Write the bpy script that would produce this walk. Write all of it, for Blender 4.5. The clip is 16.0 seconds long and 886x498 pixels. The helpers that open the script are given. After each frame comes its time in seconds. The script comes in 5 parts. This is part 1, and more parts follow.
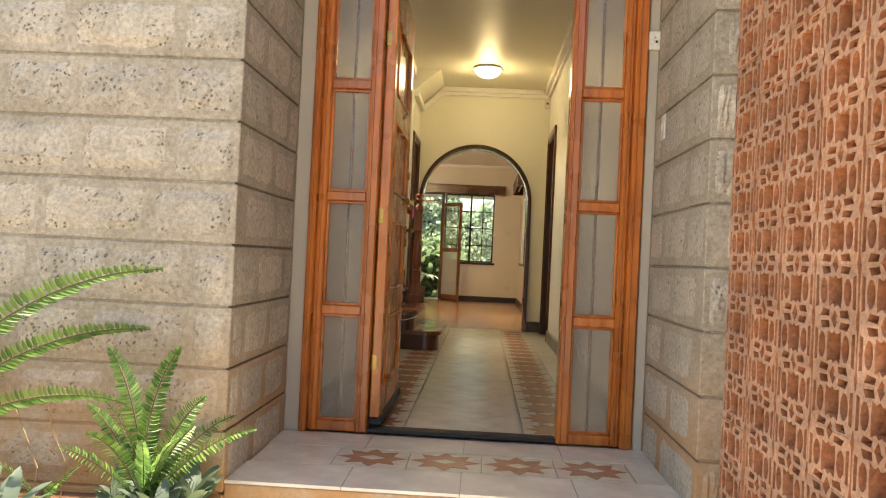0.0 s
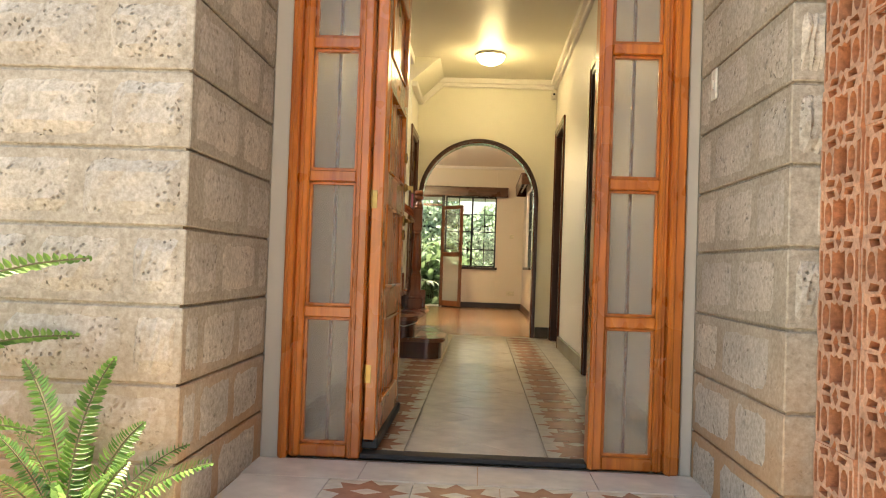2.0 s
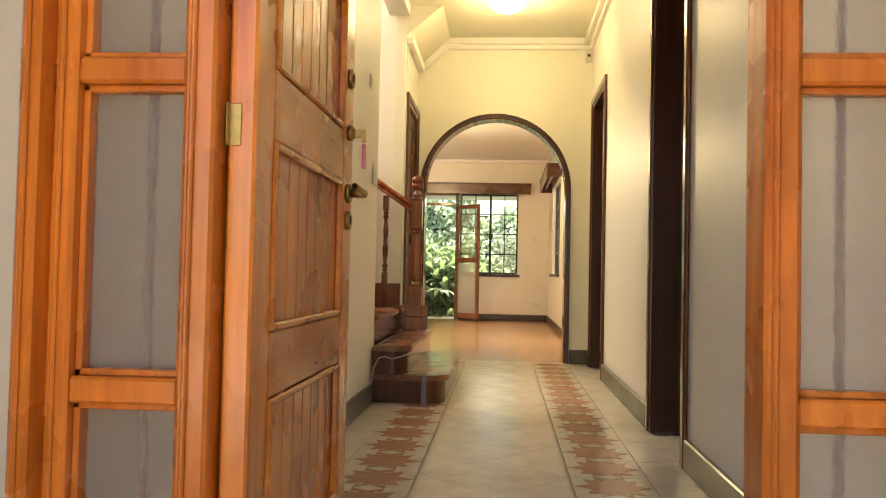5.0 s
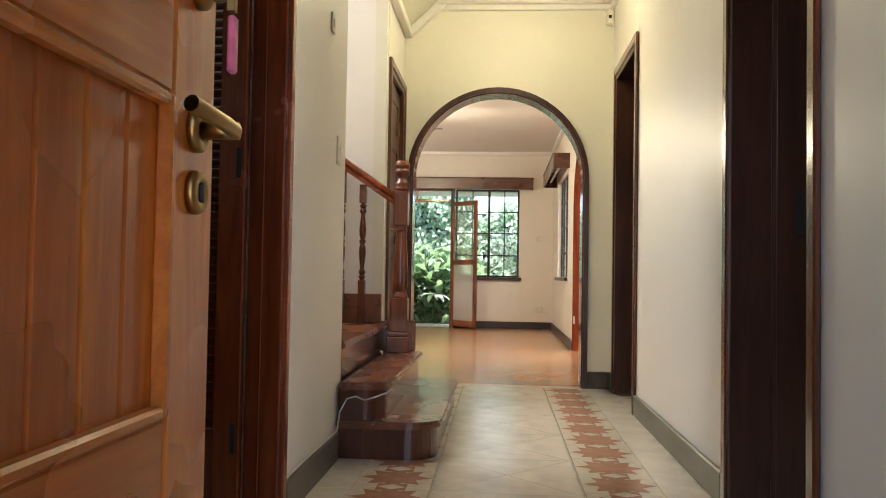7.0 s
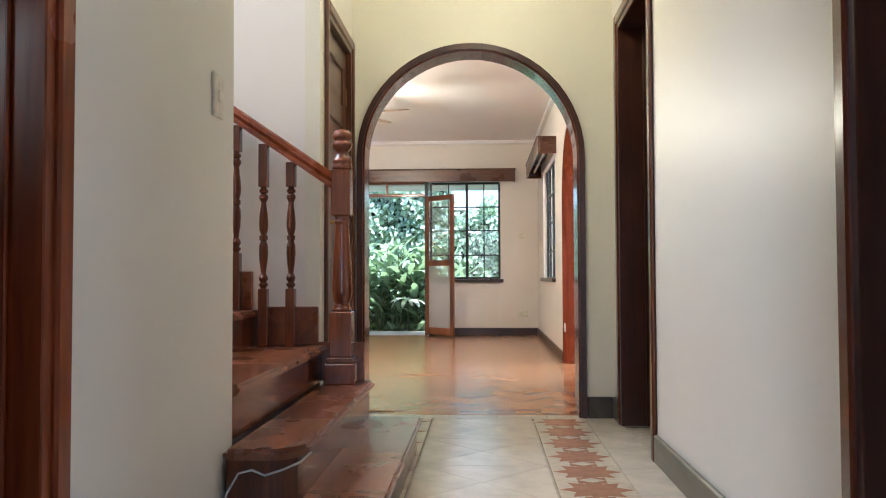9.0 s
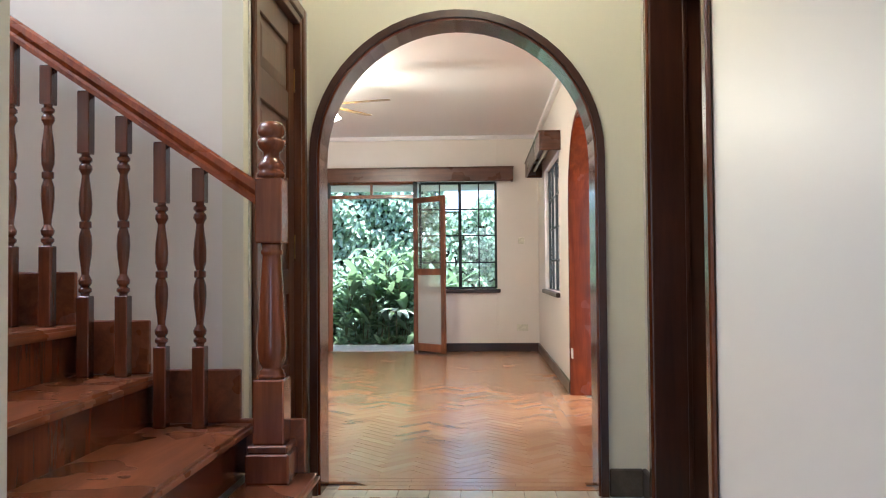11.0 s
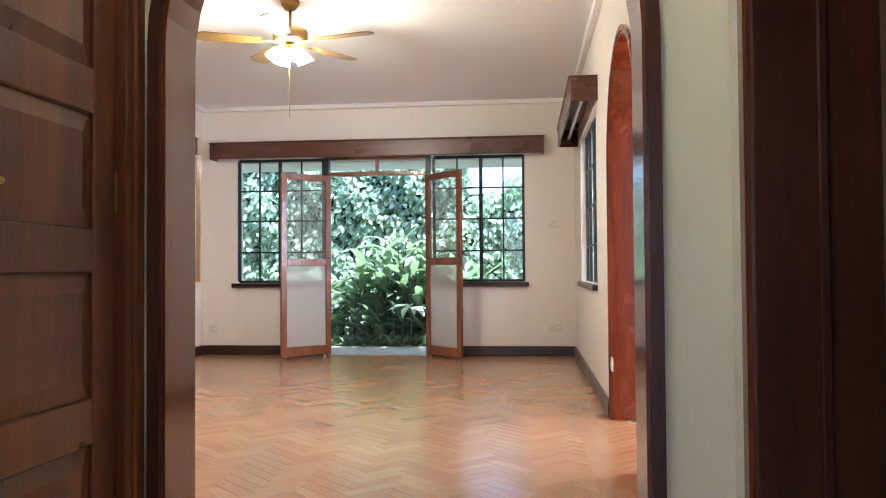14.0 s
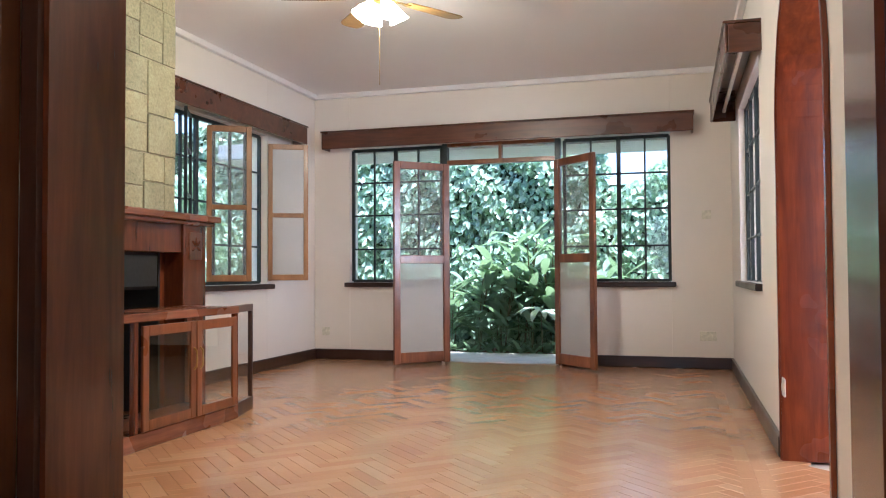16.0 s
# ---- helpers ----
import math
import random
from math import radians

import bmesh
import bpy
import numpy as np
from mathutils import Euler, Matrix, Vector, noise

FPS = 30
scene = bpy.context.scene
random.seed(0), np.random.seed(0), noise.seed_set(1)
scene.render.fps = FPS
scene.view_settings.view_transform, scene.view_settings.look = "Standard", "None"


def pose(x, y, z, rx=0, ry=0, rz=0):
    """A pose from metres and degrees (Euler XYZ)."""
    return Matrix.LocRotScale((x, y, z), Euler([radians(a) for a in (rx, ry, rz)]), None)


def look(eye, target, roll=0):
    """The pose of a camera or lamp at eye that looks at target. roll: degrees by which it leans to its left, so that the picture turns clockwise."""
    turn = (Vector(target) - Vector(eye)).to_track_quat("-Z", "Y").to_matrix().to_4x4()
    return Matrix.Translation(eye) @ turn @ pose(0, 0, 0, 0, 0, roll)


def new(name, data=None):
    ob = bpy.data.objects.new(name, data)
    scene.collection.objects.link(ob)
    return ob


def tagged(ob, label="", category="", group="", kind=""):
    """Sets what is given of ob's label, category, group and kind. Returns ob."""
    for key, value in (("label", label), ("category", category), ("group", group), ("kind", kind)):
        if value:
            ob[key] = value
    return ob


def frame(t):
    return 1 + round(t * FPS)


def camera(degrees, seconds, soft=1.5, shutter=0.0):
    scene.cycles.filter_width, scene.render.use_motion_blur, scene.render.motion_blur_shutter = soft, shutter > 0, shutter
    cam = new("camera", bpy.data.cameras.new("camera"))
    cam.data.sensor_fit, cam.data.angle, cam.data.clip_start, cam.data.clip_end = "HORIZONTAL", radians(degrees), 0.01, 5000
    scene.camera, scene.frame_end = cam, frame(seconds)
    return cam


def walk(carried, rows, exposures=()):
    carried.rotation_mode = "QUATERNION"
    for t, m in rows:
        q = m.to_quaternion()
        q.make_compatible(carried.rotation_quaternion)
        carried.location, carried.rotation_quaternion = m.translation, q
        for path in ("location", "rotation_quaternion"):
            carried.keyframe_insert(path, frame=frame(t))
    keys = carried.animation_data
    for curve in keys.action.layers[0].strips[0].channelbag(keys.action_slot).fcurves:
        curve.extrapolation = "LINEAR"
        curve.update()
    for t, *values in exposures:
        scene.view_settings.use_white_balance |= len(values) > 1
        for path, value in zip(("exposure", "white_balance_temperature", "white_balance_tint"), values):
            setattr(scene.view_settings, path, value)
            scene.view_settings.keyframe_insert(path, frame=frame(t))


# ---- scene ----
cam = camera(57.6, 16.0, soft=1.1)

PATH = [
    (0, (0.123, -3.633, 0.864), (0.025, -1.635, 0.887), 2.7),
    (0.5, (0.106, -3.566, 0.832), (0.01, -1.569, 0.864), 2.7),
    (1, (0.087, -3.482, 0.824), (-0.006, -1.484, 0.868), 2.5),
    (1.5, (0.062, -3.28, 0.805), (-0.028, -1.283, 0.839), 2.2),
    (2, (0.069, -2.994, 0.787), (-0.028, -0.997, 0.832), 2.0),
    (2.5, (0.066, -2.698, 0.763), (-0.04, -0.702, 0.815), 1.8),
    (3, (0.061, -2.404, 0.738), (-0.055, -0.408, 0.802), 1.7),
    (3.5, (0.05, -2.083, 0.744), (-0.074, -0.088, 0.809), 1.6),
    (4, (0.052, -1.76, 0.765), (-0.081, 0.235, 0.829), 1.5),
    (4.5, (0.081, -1.423, 0.794), (-0.063, 0.571, 0.858), 1.4),
    (5, (0.096, -1.071, 0.802), (-0.055, 0.922, 0.863), 1.2),
    (7.5, (0.019, 0.524, 0.856), (-0.115, 2.518, 0.919), 0.8),
    (8, (0.028, 0.852, 0.852), (-0.098, 2.847, 0.916), 0.6),
    (8.5, (0.068, 1.155, 0.857), (-0.047, 3.15, 0.922), 0.2),
    (9, (0.075, 1.466, 0.866), (-0.023, 3.463, 0.932), -0.2),
    (11.5, (0.14, 2.868, 1.077), (0.047, 4.865, 1.126), -0.5),
    (12, (0.183, 3.136, 1.059), (0.078, 5.133, 1.105), -0.5),
    (12.5, (0.247, 3.388, 1.012), (0.128, 5.384, 1.059), -0.6),
    (13, (0.298, 3.665, 0.996), (0.162, 5.66, 1.041), -0.6),
    (13.5, (0.323, 3.981, 0.98), (0.146, 5.973, 1.024), -0.6),
    (14, (0.346, 4.258, 0.963), (0.141, 6.247, 1.012), -0.4),
    (14.5, (0.352, 4.508, 0.957), (0.079, 6.489, 1.006), -0.3),
    (15, (0.356, 4.768, 0.951), (0.028, 6.74, 1.004), -0.2),
    (15.5, (0.387, 5.021, 0.931), (-0.029, 6.976, 0.986), -0.2),
    (16, (0.407, 5.253, 0.91), (-0.156, 7.172, 0.969), -0.3),
]
EXPOSURES = [(0, 1.45, 7800, 14), (2, 1.8, 7900, 14), (3.5, 2.15, 8200, 14), (5, 2.2, 8000, 14), (7.5, 2.05, 5500, 15), (9, 2.05, 5200, 17), (12, 2.05, 5100, 18), (14.5, 2.05, 5100, 18), (16, 1.85, 5000, 18)]
walk(cam, [(t, look(eye, target, roll)) for t, eye, target, roll in PATH], EXPOSURES)

# ---- world, sun, exposure ----
SUN_EL, SUN_AZ = radians(78), radians(115)
world = bpy.data.worlds.new("sky")
scene.world = world
world.use_nodes = True
wn = world.node_tree
sky = wn.nodes.new("ShaderNodeTexSky")
sky.sky_type, sky.sun_disc = "NISHITA", False
sky.sun_elevation, sky.sun_rotation = SUN_EL, SUN_AZ
wn.nodes["Background"].inputs[1].default_value = 0.15
wn.links.new(sky.outputs[0], wn.nodes["Background"].inputs[0])
sun = new("sun", bpy.data.lights.new("sun", "SUN"))
sun.data.energy, sun.data.angle, sun.data.color = 5.0, radians(0.6), (1, 0.95, 0.86)
sun_dir = Vector((math.sin(SUN_AZ) * math.cos(SUN_EL), math.cos(SUN_AZ) * math.cos(SUN_EL), math.sin(SUN_EL)))
sun.matrix_world = look(sun_dir * 20, (0, 0, 0))


def lamp_area(name, eye, target, sx, sy, watts, color=(1, 1, 1)):
    ob = new(name, bpy.data.lights.new(name, "AREA"))
    ob.data.shape, ob.data.size, ob.data.size_y, ob.data.energy, ob.data.color = "RECTANGLE", sx, sy, watts, color
    ob.matrix_world = look(eye, target)
    return ob


def lamp_point(name, at, radius, watts, color):
    ob = new(name, bpy.data.lights.new(name, "POINT"))
    ob.data.shadow_soft_size, ob.data.energy, ob.data.color = radius, watts, color
    ob.location = at
    return ob


# area lamps added for daylight out of sight, and bulbs of the lit lamps
lamp_area("stair_window_light", (-3.5, 4.7, 4.6), (-0.9, 4.75, 1.6), 0.9, 1.2, 29, (1, 0.98, 0.95))
# fill lamp for the louvred door and its jamb; no window is built
lamp_area("closet_window_light", (-2.0, 0.2, 1.7), (-1.2, 3.0, 1.2), 1.2, 1.0, 5, (1, 0.93, 0.75))
lamp_area("side_room_window_light", (4.05, 9.6, 1.6), (1.2, 8.6, 1.2), 1.6, 1.2, 48, (1, 0.95, 0.88))
# fill lamp added in the windowless kitchen
lamp_area("kitchen_window_light", (3.3, 3.4, 1.7), (1.5, 4.2, 1.2), 0.9, 0.9, 6, (1, 1, 1))
lamp_point("hall_bulb", (0.09, 5.28, 2.82), 0.10, 4.4, (1, 0.83, 0.45))
lamp_point("fan_bulbs", (-1.27, 9.65, 2.40), 0.10, 18, (1, 0.86, 0.55))

# ---- materials ----
def nodes_of(name):
    m = bpy.data.materials.new(name)
    m.use_nodes = True
    return m, m.node_tree.nodes, m.node_tree.links, m.node_tree.nodes["Principled BSDF"]


def ramp(n, l, src, stops):
    r = n.new("ShaderNodeValToRGB")
    while len(r.color_ramp.elements) < len(stops):
        r.color_ramp.elements.new(0.5)
    for e, (p, c) in zip(r.color_ramp.elements, stops):
        e.position, e.color = p, (*c, 1)
    l.new(src, r.inputs[0])
    return r.outputs[0]


def coords(n, l, scale, rot=(0, 0, 0), kind="Object"):
    tc, mp = n.new("ShaderNodeTexCoord"), n.new("ShaderNodeMapping")
    mp.inputs["Scale"].default_value, mp.inputs["Rotation"].default_value = scale, rot
    l.new(tc.outputs[kind], mp.inputs[0])
    return mp.outputs[0]


def tex_noise(n, l, vec, scale, detail=4, rough=0.55, dist=0.0):
    t = n.new("ShaderNodeTexNoise")
    t.inputs["Scale"].default_value, t.inputs["Detail"].default_value = scale, detail
    t.inputs["Roughness"].default_value, t.inputs["Distortion"].default_value = rough, dist
    l.new(vec, t.inputs["Vector"])
    return t.outputs[0]


def mix(n, l, a, b, fac, mode="MIX"):
    m = n.new("ShaderNodeMix")
    m.data_type, m.blend_type = "RGBA", mode
    for sock, v in ((m.inputs[0], fac), (m.inputs[6], a), (m.inputs[7], b)):
        if isinstance(v, (int, float)):
            sock.default_value = v
        elif isinstance(v, tuple):
            sock.default_value = (*v, 1)
        else:
            l.new(v, sock)
    return m.outputs[2]


def bump(n, l, p, height, strength, dist=0.01):
    b = n.new("ShaderNodeBump")
    b.inputs["Strength"].default_value, b.inputs["Distance"].default_value = strength, dist
    l.new(height, b.inputs["Height"])
    l.new(b.outputs[0], p.inputs["Normal"])


def variation(n, l, col, amount, island=False):
    if island:
        src = n.new("ShaderNodeNewGeometry").outputs["Random Per Island"]
    else:
        src = n.new("ShaderNodeObjectInfo").outputs["Random"]
    lo, hi = 1 - amount, 1 + amount
    v = ramp(n, l, src, [(0, (lo, lo, lo)), (1, (hi, hi * 0.98, hi * 0.94))])
    return mix(n, l, col, v, 1.0, "MULTIPLY")


def wood(name, dark, light, axis="z", rough=0.3, grain=1.0, vary=0.12, coat=0.0, island=False, relief=0.12):
    m, n, l, p = nodes_of(name)
    s = {"x": (1.2, 14, 14), "y": (14, 1.2, 14), "z": (14, 14, 1.2)}[axis]
    v = coords(n, l, tuple(c * grain for c in s))
    big = tex_noise(n, l, v, 1.0, 5, 0.6, 1.2)
    fine = tex_noise(n, l, v, 7.0, 3, 0.6)
    col = ramp(n, l, big, [(0.28, dark), (0.72, light)])
    col = mix(n, l, col, ramp(n, l, fine, [(0.3, (0.72, 0.68, 0.62)), (0.65, (1, 1, 1))]), 0.6, "MULTIPLY")
    wear = tex_noise(n, l, coords(n, l, (2.3, 2.3, 2.3)), 1.3, 3)
    col = mix(n, l, col, ramp(n, l, wear, [(0.3, (0.74, 0.72, 0.7)), (0.7, (1.12, 1.1, 1.05))]), 1.0, "MULTIPLY")
    col = variation(n, l, col, vary, island)
    l.new(col, p.inputs["Base Color"])
    rr = n.new("ShaderNodeMapRange")
    rr.inputs[3].default_value, rr.inputs[4].default_value = rough * 0.7, rough * 1.4
    l.new(wear, rr.inputs[0])
    l.new(rr.outputs[0], p.inputs["Roughness"])
    p.inputs["Coat Weight"].default_value, p.inputs["Coat Roughness"].default_value = coat, 0.12
    bump(n, l, p, fine, relief, 0.003)
    return m


def paint(name, color, rough=0.45, blotch=0.06, relief=0.10, spec=0.5):
    m, n, l, p = nodes_of(name)
    v = coords(n, l, (1, 1, 1))
    big = tex_noise(n, l, v, 0.9, 4)
    fine = tex_noise(n, l, v, 55, 3)
    a = tuple(c * (1 - blotch) for c in color)
    b = tuple(min(1, c * (1 + blotch * 0.6)) for c in color)
    l.new(ramp(n, l, big, [(0.3, a), (0.7, b)]), p.inputs["Base Color"])
    rr = n.new("ShaderNodeMapRange")
    rr.inputs[3].default_value, rr.inputs[4].default_value = rough * 0.8, rough * 1.25
    l.new(big, rr.inputs[0])
    l.new(rr.outputs[0], p.inputs["Roughness"])
    p.inputs["Specular IOR Level"].default_value = spec
    bump(n, l, p, fine, relief, 0.002)
    return m


def stone(name, lo, hi, pit=0.6, pits=34, relief=1.0, vary=0.12, stain=None):
    m, n, l, p = nodes_of(name)
    v = coords(n, l, (1, 1, 1))
    tcw = n.new("ShaderNodeNewGeometry").outputs["Position"]
    big = tex_noise(n, l, tcw, 5, 5, 0.6)
    fine = tex_noise(n, l, tcw, 60, 5, 0.7)
    vo = n.new("ShaderNodeTexVoronoi")
    vo.inputs["Scale"].default_value = pits
    l.new(mix(n, l, tcw, tex_noise(n, l, tcw, 20, 2), 0.04), vo.inputs["Vector"])
    holes = ramp(n, l, vo.outputs["Distance"], [(0.12, (0, 0, 0)), (0.36, (1, 1, 1))])
    patch = ramp(n, l, tex_noise(n, l, tcw, 9, 3), [(0.42, (1, 1, 1)), (0.58, (0, 0, 0))])
    holes = mix(n, l, holes, (1.0, 1.0, 1.0), patch)
    col = ramp(n, l, big, [(0.3, lo), (0.7, hi)])
    col = mix(n, l, col, ramp(n, l, fine, [(0.3, (0.55, 0.53, 0.49)), (0.7, (1.12, 1.12, 1.12))]), 0.9, "MULTIPLY")
    col = mix(n, l, mix(n, l, col, (0.35, 0.33, 0.3), pit, "MULTIPLY"), col, holes)
    col = variation(n, l, col, vary)
    if stain:
        sep = n.new("ShaderNodeSeparateXYZ")
        l.new(tcw, sep.inputs[0])
        mr = n.new("ShaderNodeMapRange")
        mr.inputs[1].default_value, mr.inputs[2].default_value = 0.66, 0.0
        l.new(sep.outputs[2], mr.inputs[0])
        am = n.new("ShaderNodeMath")
        am.operation, am.use_clamp = "MULTIPLY", True
        l.new(mr.outputs[0], am.inputs[0])
        l.new(ramp(n, l, tex_noise(n, l, tcw, 3.2, 4, 0.65), [(0.3, (0.3, 0.3, 0.3)), (0.55, (1, 1, 1))]), am.inputs[1])
        col = mix(n, l, col, mix(n, l, col, stain, 0.85), am.outputs[0])
    l.new(col, p.inputs["Base Color"])
    p.inputs["Roughness"].default_value = 0.92
    hgt = mix(n, l, mix(n, l, fine, big, 0.45), holes, 0.5)
    bump(n, l, p, hgt, relief, 0.012)
    return m


def plain(name, color, rough=0.5, metal=0.0, relief=0.0, scale=40):
    m, n, l, p = nodes_of(name)
    v = coords(n, l, (1, 1, 1))
    t = tex_noise(n, l, v, scale, 4)
    l.new(ramp(n, l, t, [(0.3, tuple(c * 0.82 for c in color)), (0.7, tuple(min(1, c * 1.12) for c in color))]), p.inputs["Base Color"])
    p.inputs["Roughness"].default_value, p.inputs["Metallic"].default_value = rough, metal
    if relief:
        bump(n, l, p, t, relief, 0.004)
    return m


def leafy(name, dark, light, rough=0.4):
    m, n, l, p = nodes_of(name)
    g = n.new("ShaderNodeNewGeometry")
    col = ramp(n, l, g.outputs["Random Per Island"], [(0, dark), (0.8, light), (1, tuple(min(1, c * 1.35) for c in light))])
    l.new(col, p.inputs["Base Color"])
    p.inputs["Roughness"].default_value = rough
    tr = n.new("ShaderNodeBsdfTranslucent")
    l.new(mix(n, l, col, (1.0, 1.15, 0.4), 0.5, "MULTIPLY"), tr.inputs[0])
    ms = n.new("ShaderNodeMixShader")
    ms.inputs[0].default_value = 0.36
    out = n["Material Output"] if "Material Output" in n else n.new("ShaderNodeOutputMaterial")
    l.new(p.outputs[0], ms.inputs[1])
    l.new(tr.outputs[0], ms.inputs[2])
    l.new(ms.outputs[0], out.inputs[0])
    return m


def glow(name, color, power):
    m, n, l, p = nodes_of(name)
    p.inputs["Base Color"].default_value = (0.9, 0.88, 0.8, 1)
    p.inputs["Roughness"].default_value = 0.3
    p.inputs["Emission Color"].default_value, p.inputs["Emission Strength"].default_value = (*color, 1), power
    return m


def screen_mesh(name, color, see):
    m, n, l, p = nodes_of(name)
    p.inputs["Base Color"].default_value, p.inputs["Roughness"].default_value = (*color, 1), 0.7
    t = tex_noise(n, l, coords(n, l, (1, 1, 1)), 500, 2)
    a = n.new("ShaderNodeMapRange")
    a.inputs[3].default_value, a.inputs[4].default_value = 1 - see - 0.12, 1 - see + 0.12
    l.new(t, a.inputs[0])
    l.new(a.outputs[0], p.inputs["Alpha"])
    return m


def clear_glass(name):
    m, n, l, p = nodes_of(name)
    p.inputs["Base Color"].default_value = (0.95, 0.98, 0.96, 1)
    p.inputs["Roughness"].default_value, p.inputs["Transmission Weight"].default_value, p.inputs["IOR"].default_value = 0.01, 1.0, 1.45
    return m


def obscure_glass(name):
    m, n, l, p = nodes_of(name)
    v = coords(n, l, (1, 1, 1))
    vo = n.new("ShaderNodeTexVoronoi")
    vo.feature, vo.inputs["Scale"].default_value = "SMOOTH_F1", 110
    l.new(v, vo.inputs["Vector"])
    p.inputs["Base Color"].default_value = (0.88, 0.83, 0.73, 1)
    p.inputs["Roughness"].default_value, p.inputs["Transmission Weight"].default_value, p.inputs["IOR"].default_value = 0.24, 0.90, 1.42
    bump(n, l, p, vo.outputs["Distance"], 0.22, 0.004)
    return m


M_DOOR = wood("varnished_door_wood", (0.46, 0.115, 0.014), (0.76, 0.27, 0.036), "z", 0.26, 0.8, 0.14, 0.35)
M_DOORH = wood("varnished_rail_wood", (0.48, 0.125, 0.016), (0.77, 0.275, 0.038), "x", 0.26, 0.8, 0.10, 0.35)
M_FRAME = wood("varnished_frame_wood", (0.42, 0.10, 0.014), (0.72, 0.225, 0.032), "z", 0.27, 0.8, 0.08, 0.35)
M_DARK = wood("dark_stained_wood", (0.030, 0.010, 0.006), (0.085, 0.028, 0.015), "z", 0.30, 0.8, 0.10, 0.25)
M_DARKX = wood("dark_stained_wood_long", (0.020, 0.007, 0.004), (0.058, 0.020, 0.011), "x", 0.32, 0.8, 0.10, 0.2)
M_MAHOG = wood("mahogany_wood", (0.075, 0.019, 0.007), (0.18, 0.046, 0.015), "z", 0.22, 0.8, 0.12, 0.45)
M_NEWEL = wood("polished_mahogany_wood", (0.13, 0.034, 0.012), (0.28, 0.078, 0.027), "z", 0.20, 0.8, 0.12, 0.5)
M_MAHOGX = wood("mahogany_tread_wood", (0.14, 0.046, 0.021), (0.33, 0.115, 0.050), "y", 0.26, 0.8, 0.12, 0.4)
M_RED = wood("red_brown_wood", (0.15, 0.026, 0.006), (0.34, 0.075, 0.016), "z", 0.24, 0.9, 0.08, 0.25)
M_GLOSSY = wood("glossy_lining_wood", (0.080, 0.017, 0.006), (0.18, 0.043, 0.014), "z", 0.18, 0.8, 0.08, 0.5)
M_OLIVE = wood("faded_brown_wood", (0.070, 0.022, 0.009), (0.165, 0.057, 0.022), "z", 0.30, 0.8, 0.12, 0.3)
M_SKIRT = wood("grey_brown_skirting_wood", (0.060, 0.048, 0.036), (0.115, 0.095, 0.072), "y", 0.35, 0.8, 0.08, 0.15)
M_PINE = wood("light_brown_wood", (0.24, 0.11, 0.040), (0.40, 0.20, 0.075), "z", 0.35, 0.8, 0.08, 0.2)
M_BLADE = wood("golden_brown_blade_wood", (0.15, 0.085, 0.024), (0.30, 0.175, 0.05), "x", 0.3, 0.8, 0.08, 0.3)
M_SCREENW = wood("orange_brown_wood", (0.16, 0.050, 0.018), (0.30, 0.105, 0.036), "z", 0.30, 0.8, 0.08, 0.3)
def parquet(name, island):
    m, n, l, p = nodes_of(name)
    src = n.new("ShaderNodeNewGeometry").outputs["Random Per Island"] if island else n.new("ShaderNodeObjectInfo").outputs["Random"]
    col = ramp(n, l, src, [(0, (0.49, 0.235, 0.098)), (0.35, (0.52, 0.26, 0.112)), (0.7, (0.55, 0.285, 0.124)), (1, (0.59, 0.32, 0.15))])
    pos = n.new("ShaderNodeNewGeometry").outputs["Position"]
    fine = tex_noise(n, l, pos, 120, 4, 0.65)
    worn = tex_noise(n, l, pos, 1.1, 4)
    col = mix(n, l, col, ramp(n, l, fine, [(0.3, (0.84, 0.82, 0.8)), (0.7, (1.06, 1.05, 1.04))]), 1.0, "MULTIPLY")
    col = mix(n, l, col, ramp(n, l, worn, [(0.3, (0.88, 0.86, 0.84)), (0.7, (1.08, 1.08, 1.1))]), 1.0, "MULTIPLY")
    l.new(col, p.inputs["Base Color"])
    rr = n.new("ShaderNodeMapRange")
    rr.inputs[3].default_value, rr.inputs[4].default_value = 0.17, 0.30
    l.new(worn, rr.inputs[0])
    l.new(rr.outputs[0], p.inputs["Roughness"])
    bump(n, l, p, fine, 0.04, 0.002)
    p.inputs["Coat Weight"].default_value, p.inputs["Coat Roughness"].default_value = 0.5, 0.22
    return m


M_PARQ, M_PARQO = parquet("parquet_wood", True), parquet("parquet_block_wood", False)
M_PELM = wood("pelmet_wood", (0.055, 0.018, 0.010), (0.15, 0.052, 0.026), "x", 0.28, 0.8, 0.08, 0.3)
M_CREAM = paint("cream_gloss_wall_paint", (0.80, 0.775, 0.71), 0.42, 0.015, 0.05)
M_YELLOW = paint("pale_yellow_wall_paint", (0.80, 0.775, 0.63), 0.42, 0.04, 0.08)
M_LIVING = paint("warm_white_wall_paint", (0.82, 0.755, 0.69), 0.42, 0.04, 0.08)
M_CEIL = paint("white_ceiling_paint", (0.87, 0.835, 0.845), 0.36, 0.012, 0.10)
M_WHITE = paint("white_plaster_paint", (0.85, 0.82, 0.74), 0.5, 0.03, 0.1)
M_RENDER = paint("cement_render", (0.52, 0.46, 0.36), 0.9, 0.12, 0.5, 0.2)
M_MORTAR = stone("smooth_mortar", (0.40, 0.35, 0.26), (0.55, 0.49, 0.38), 0.2, 60, 0.35, 0.04, (0.48, 0.25, 0.09))
M_BLOCK = stone("rock_faced_stone", (0.42, 0.38, 0.30), (0.68, 0.62, 0.50), 0.85, 55, 1.0, 0.10, (0.48, 0.25, 0.09))
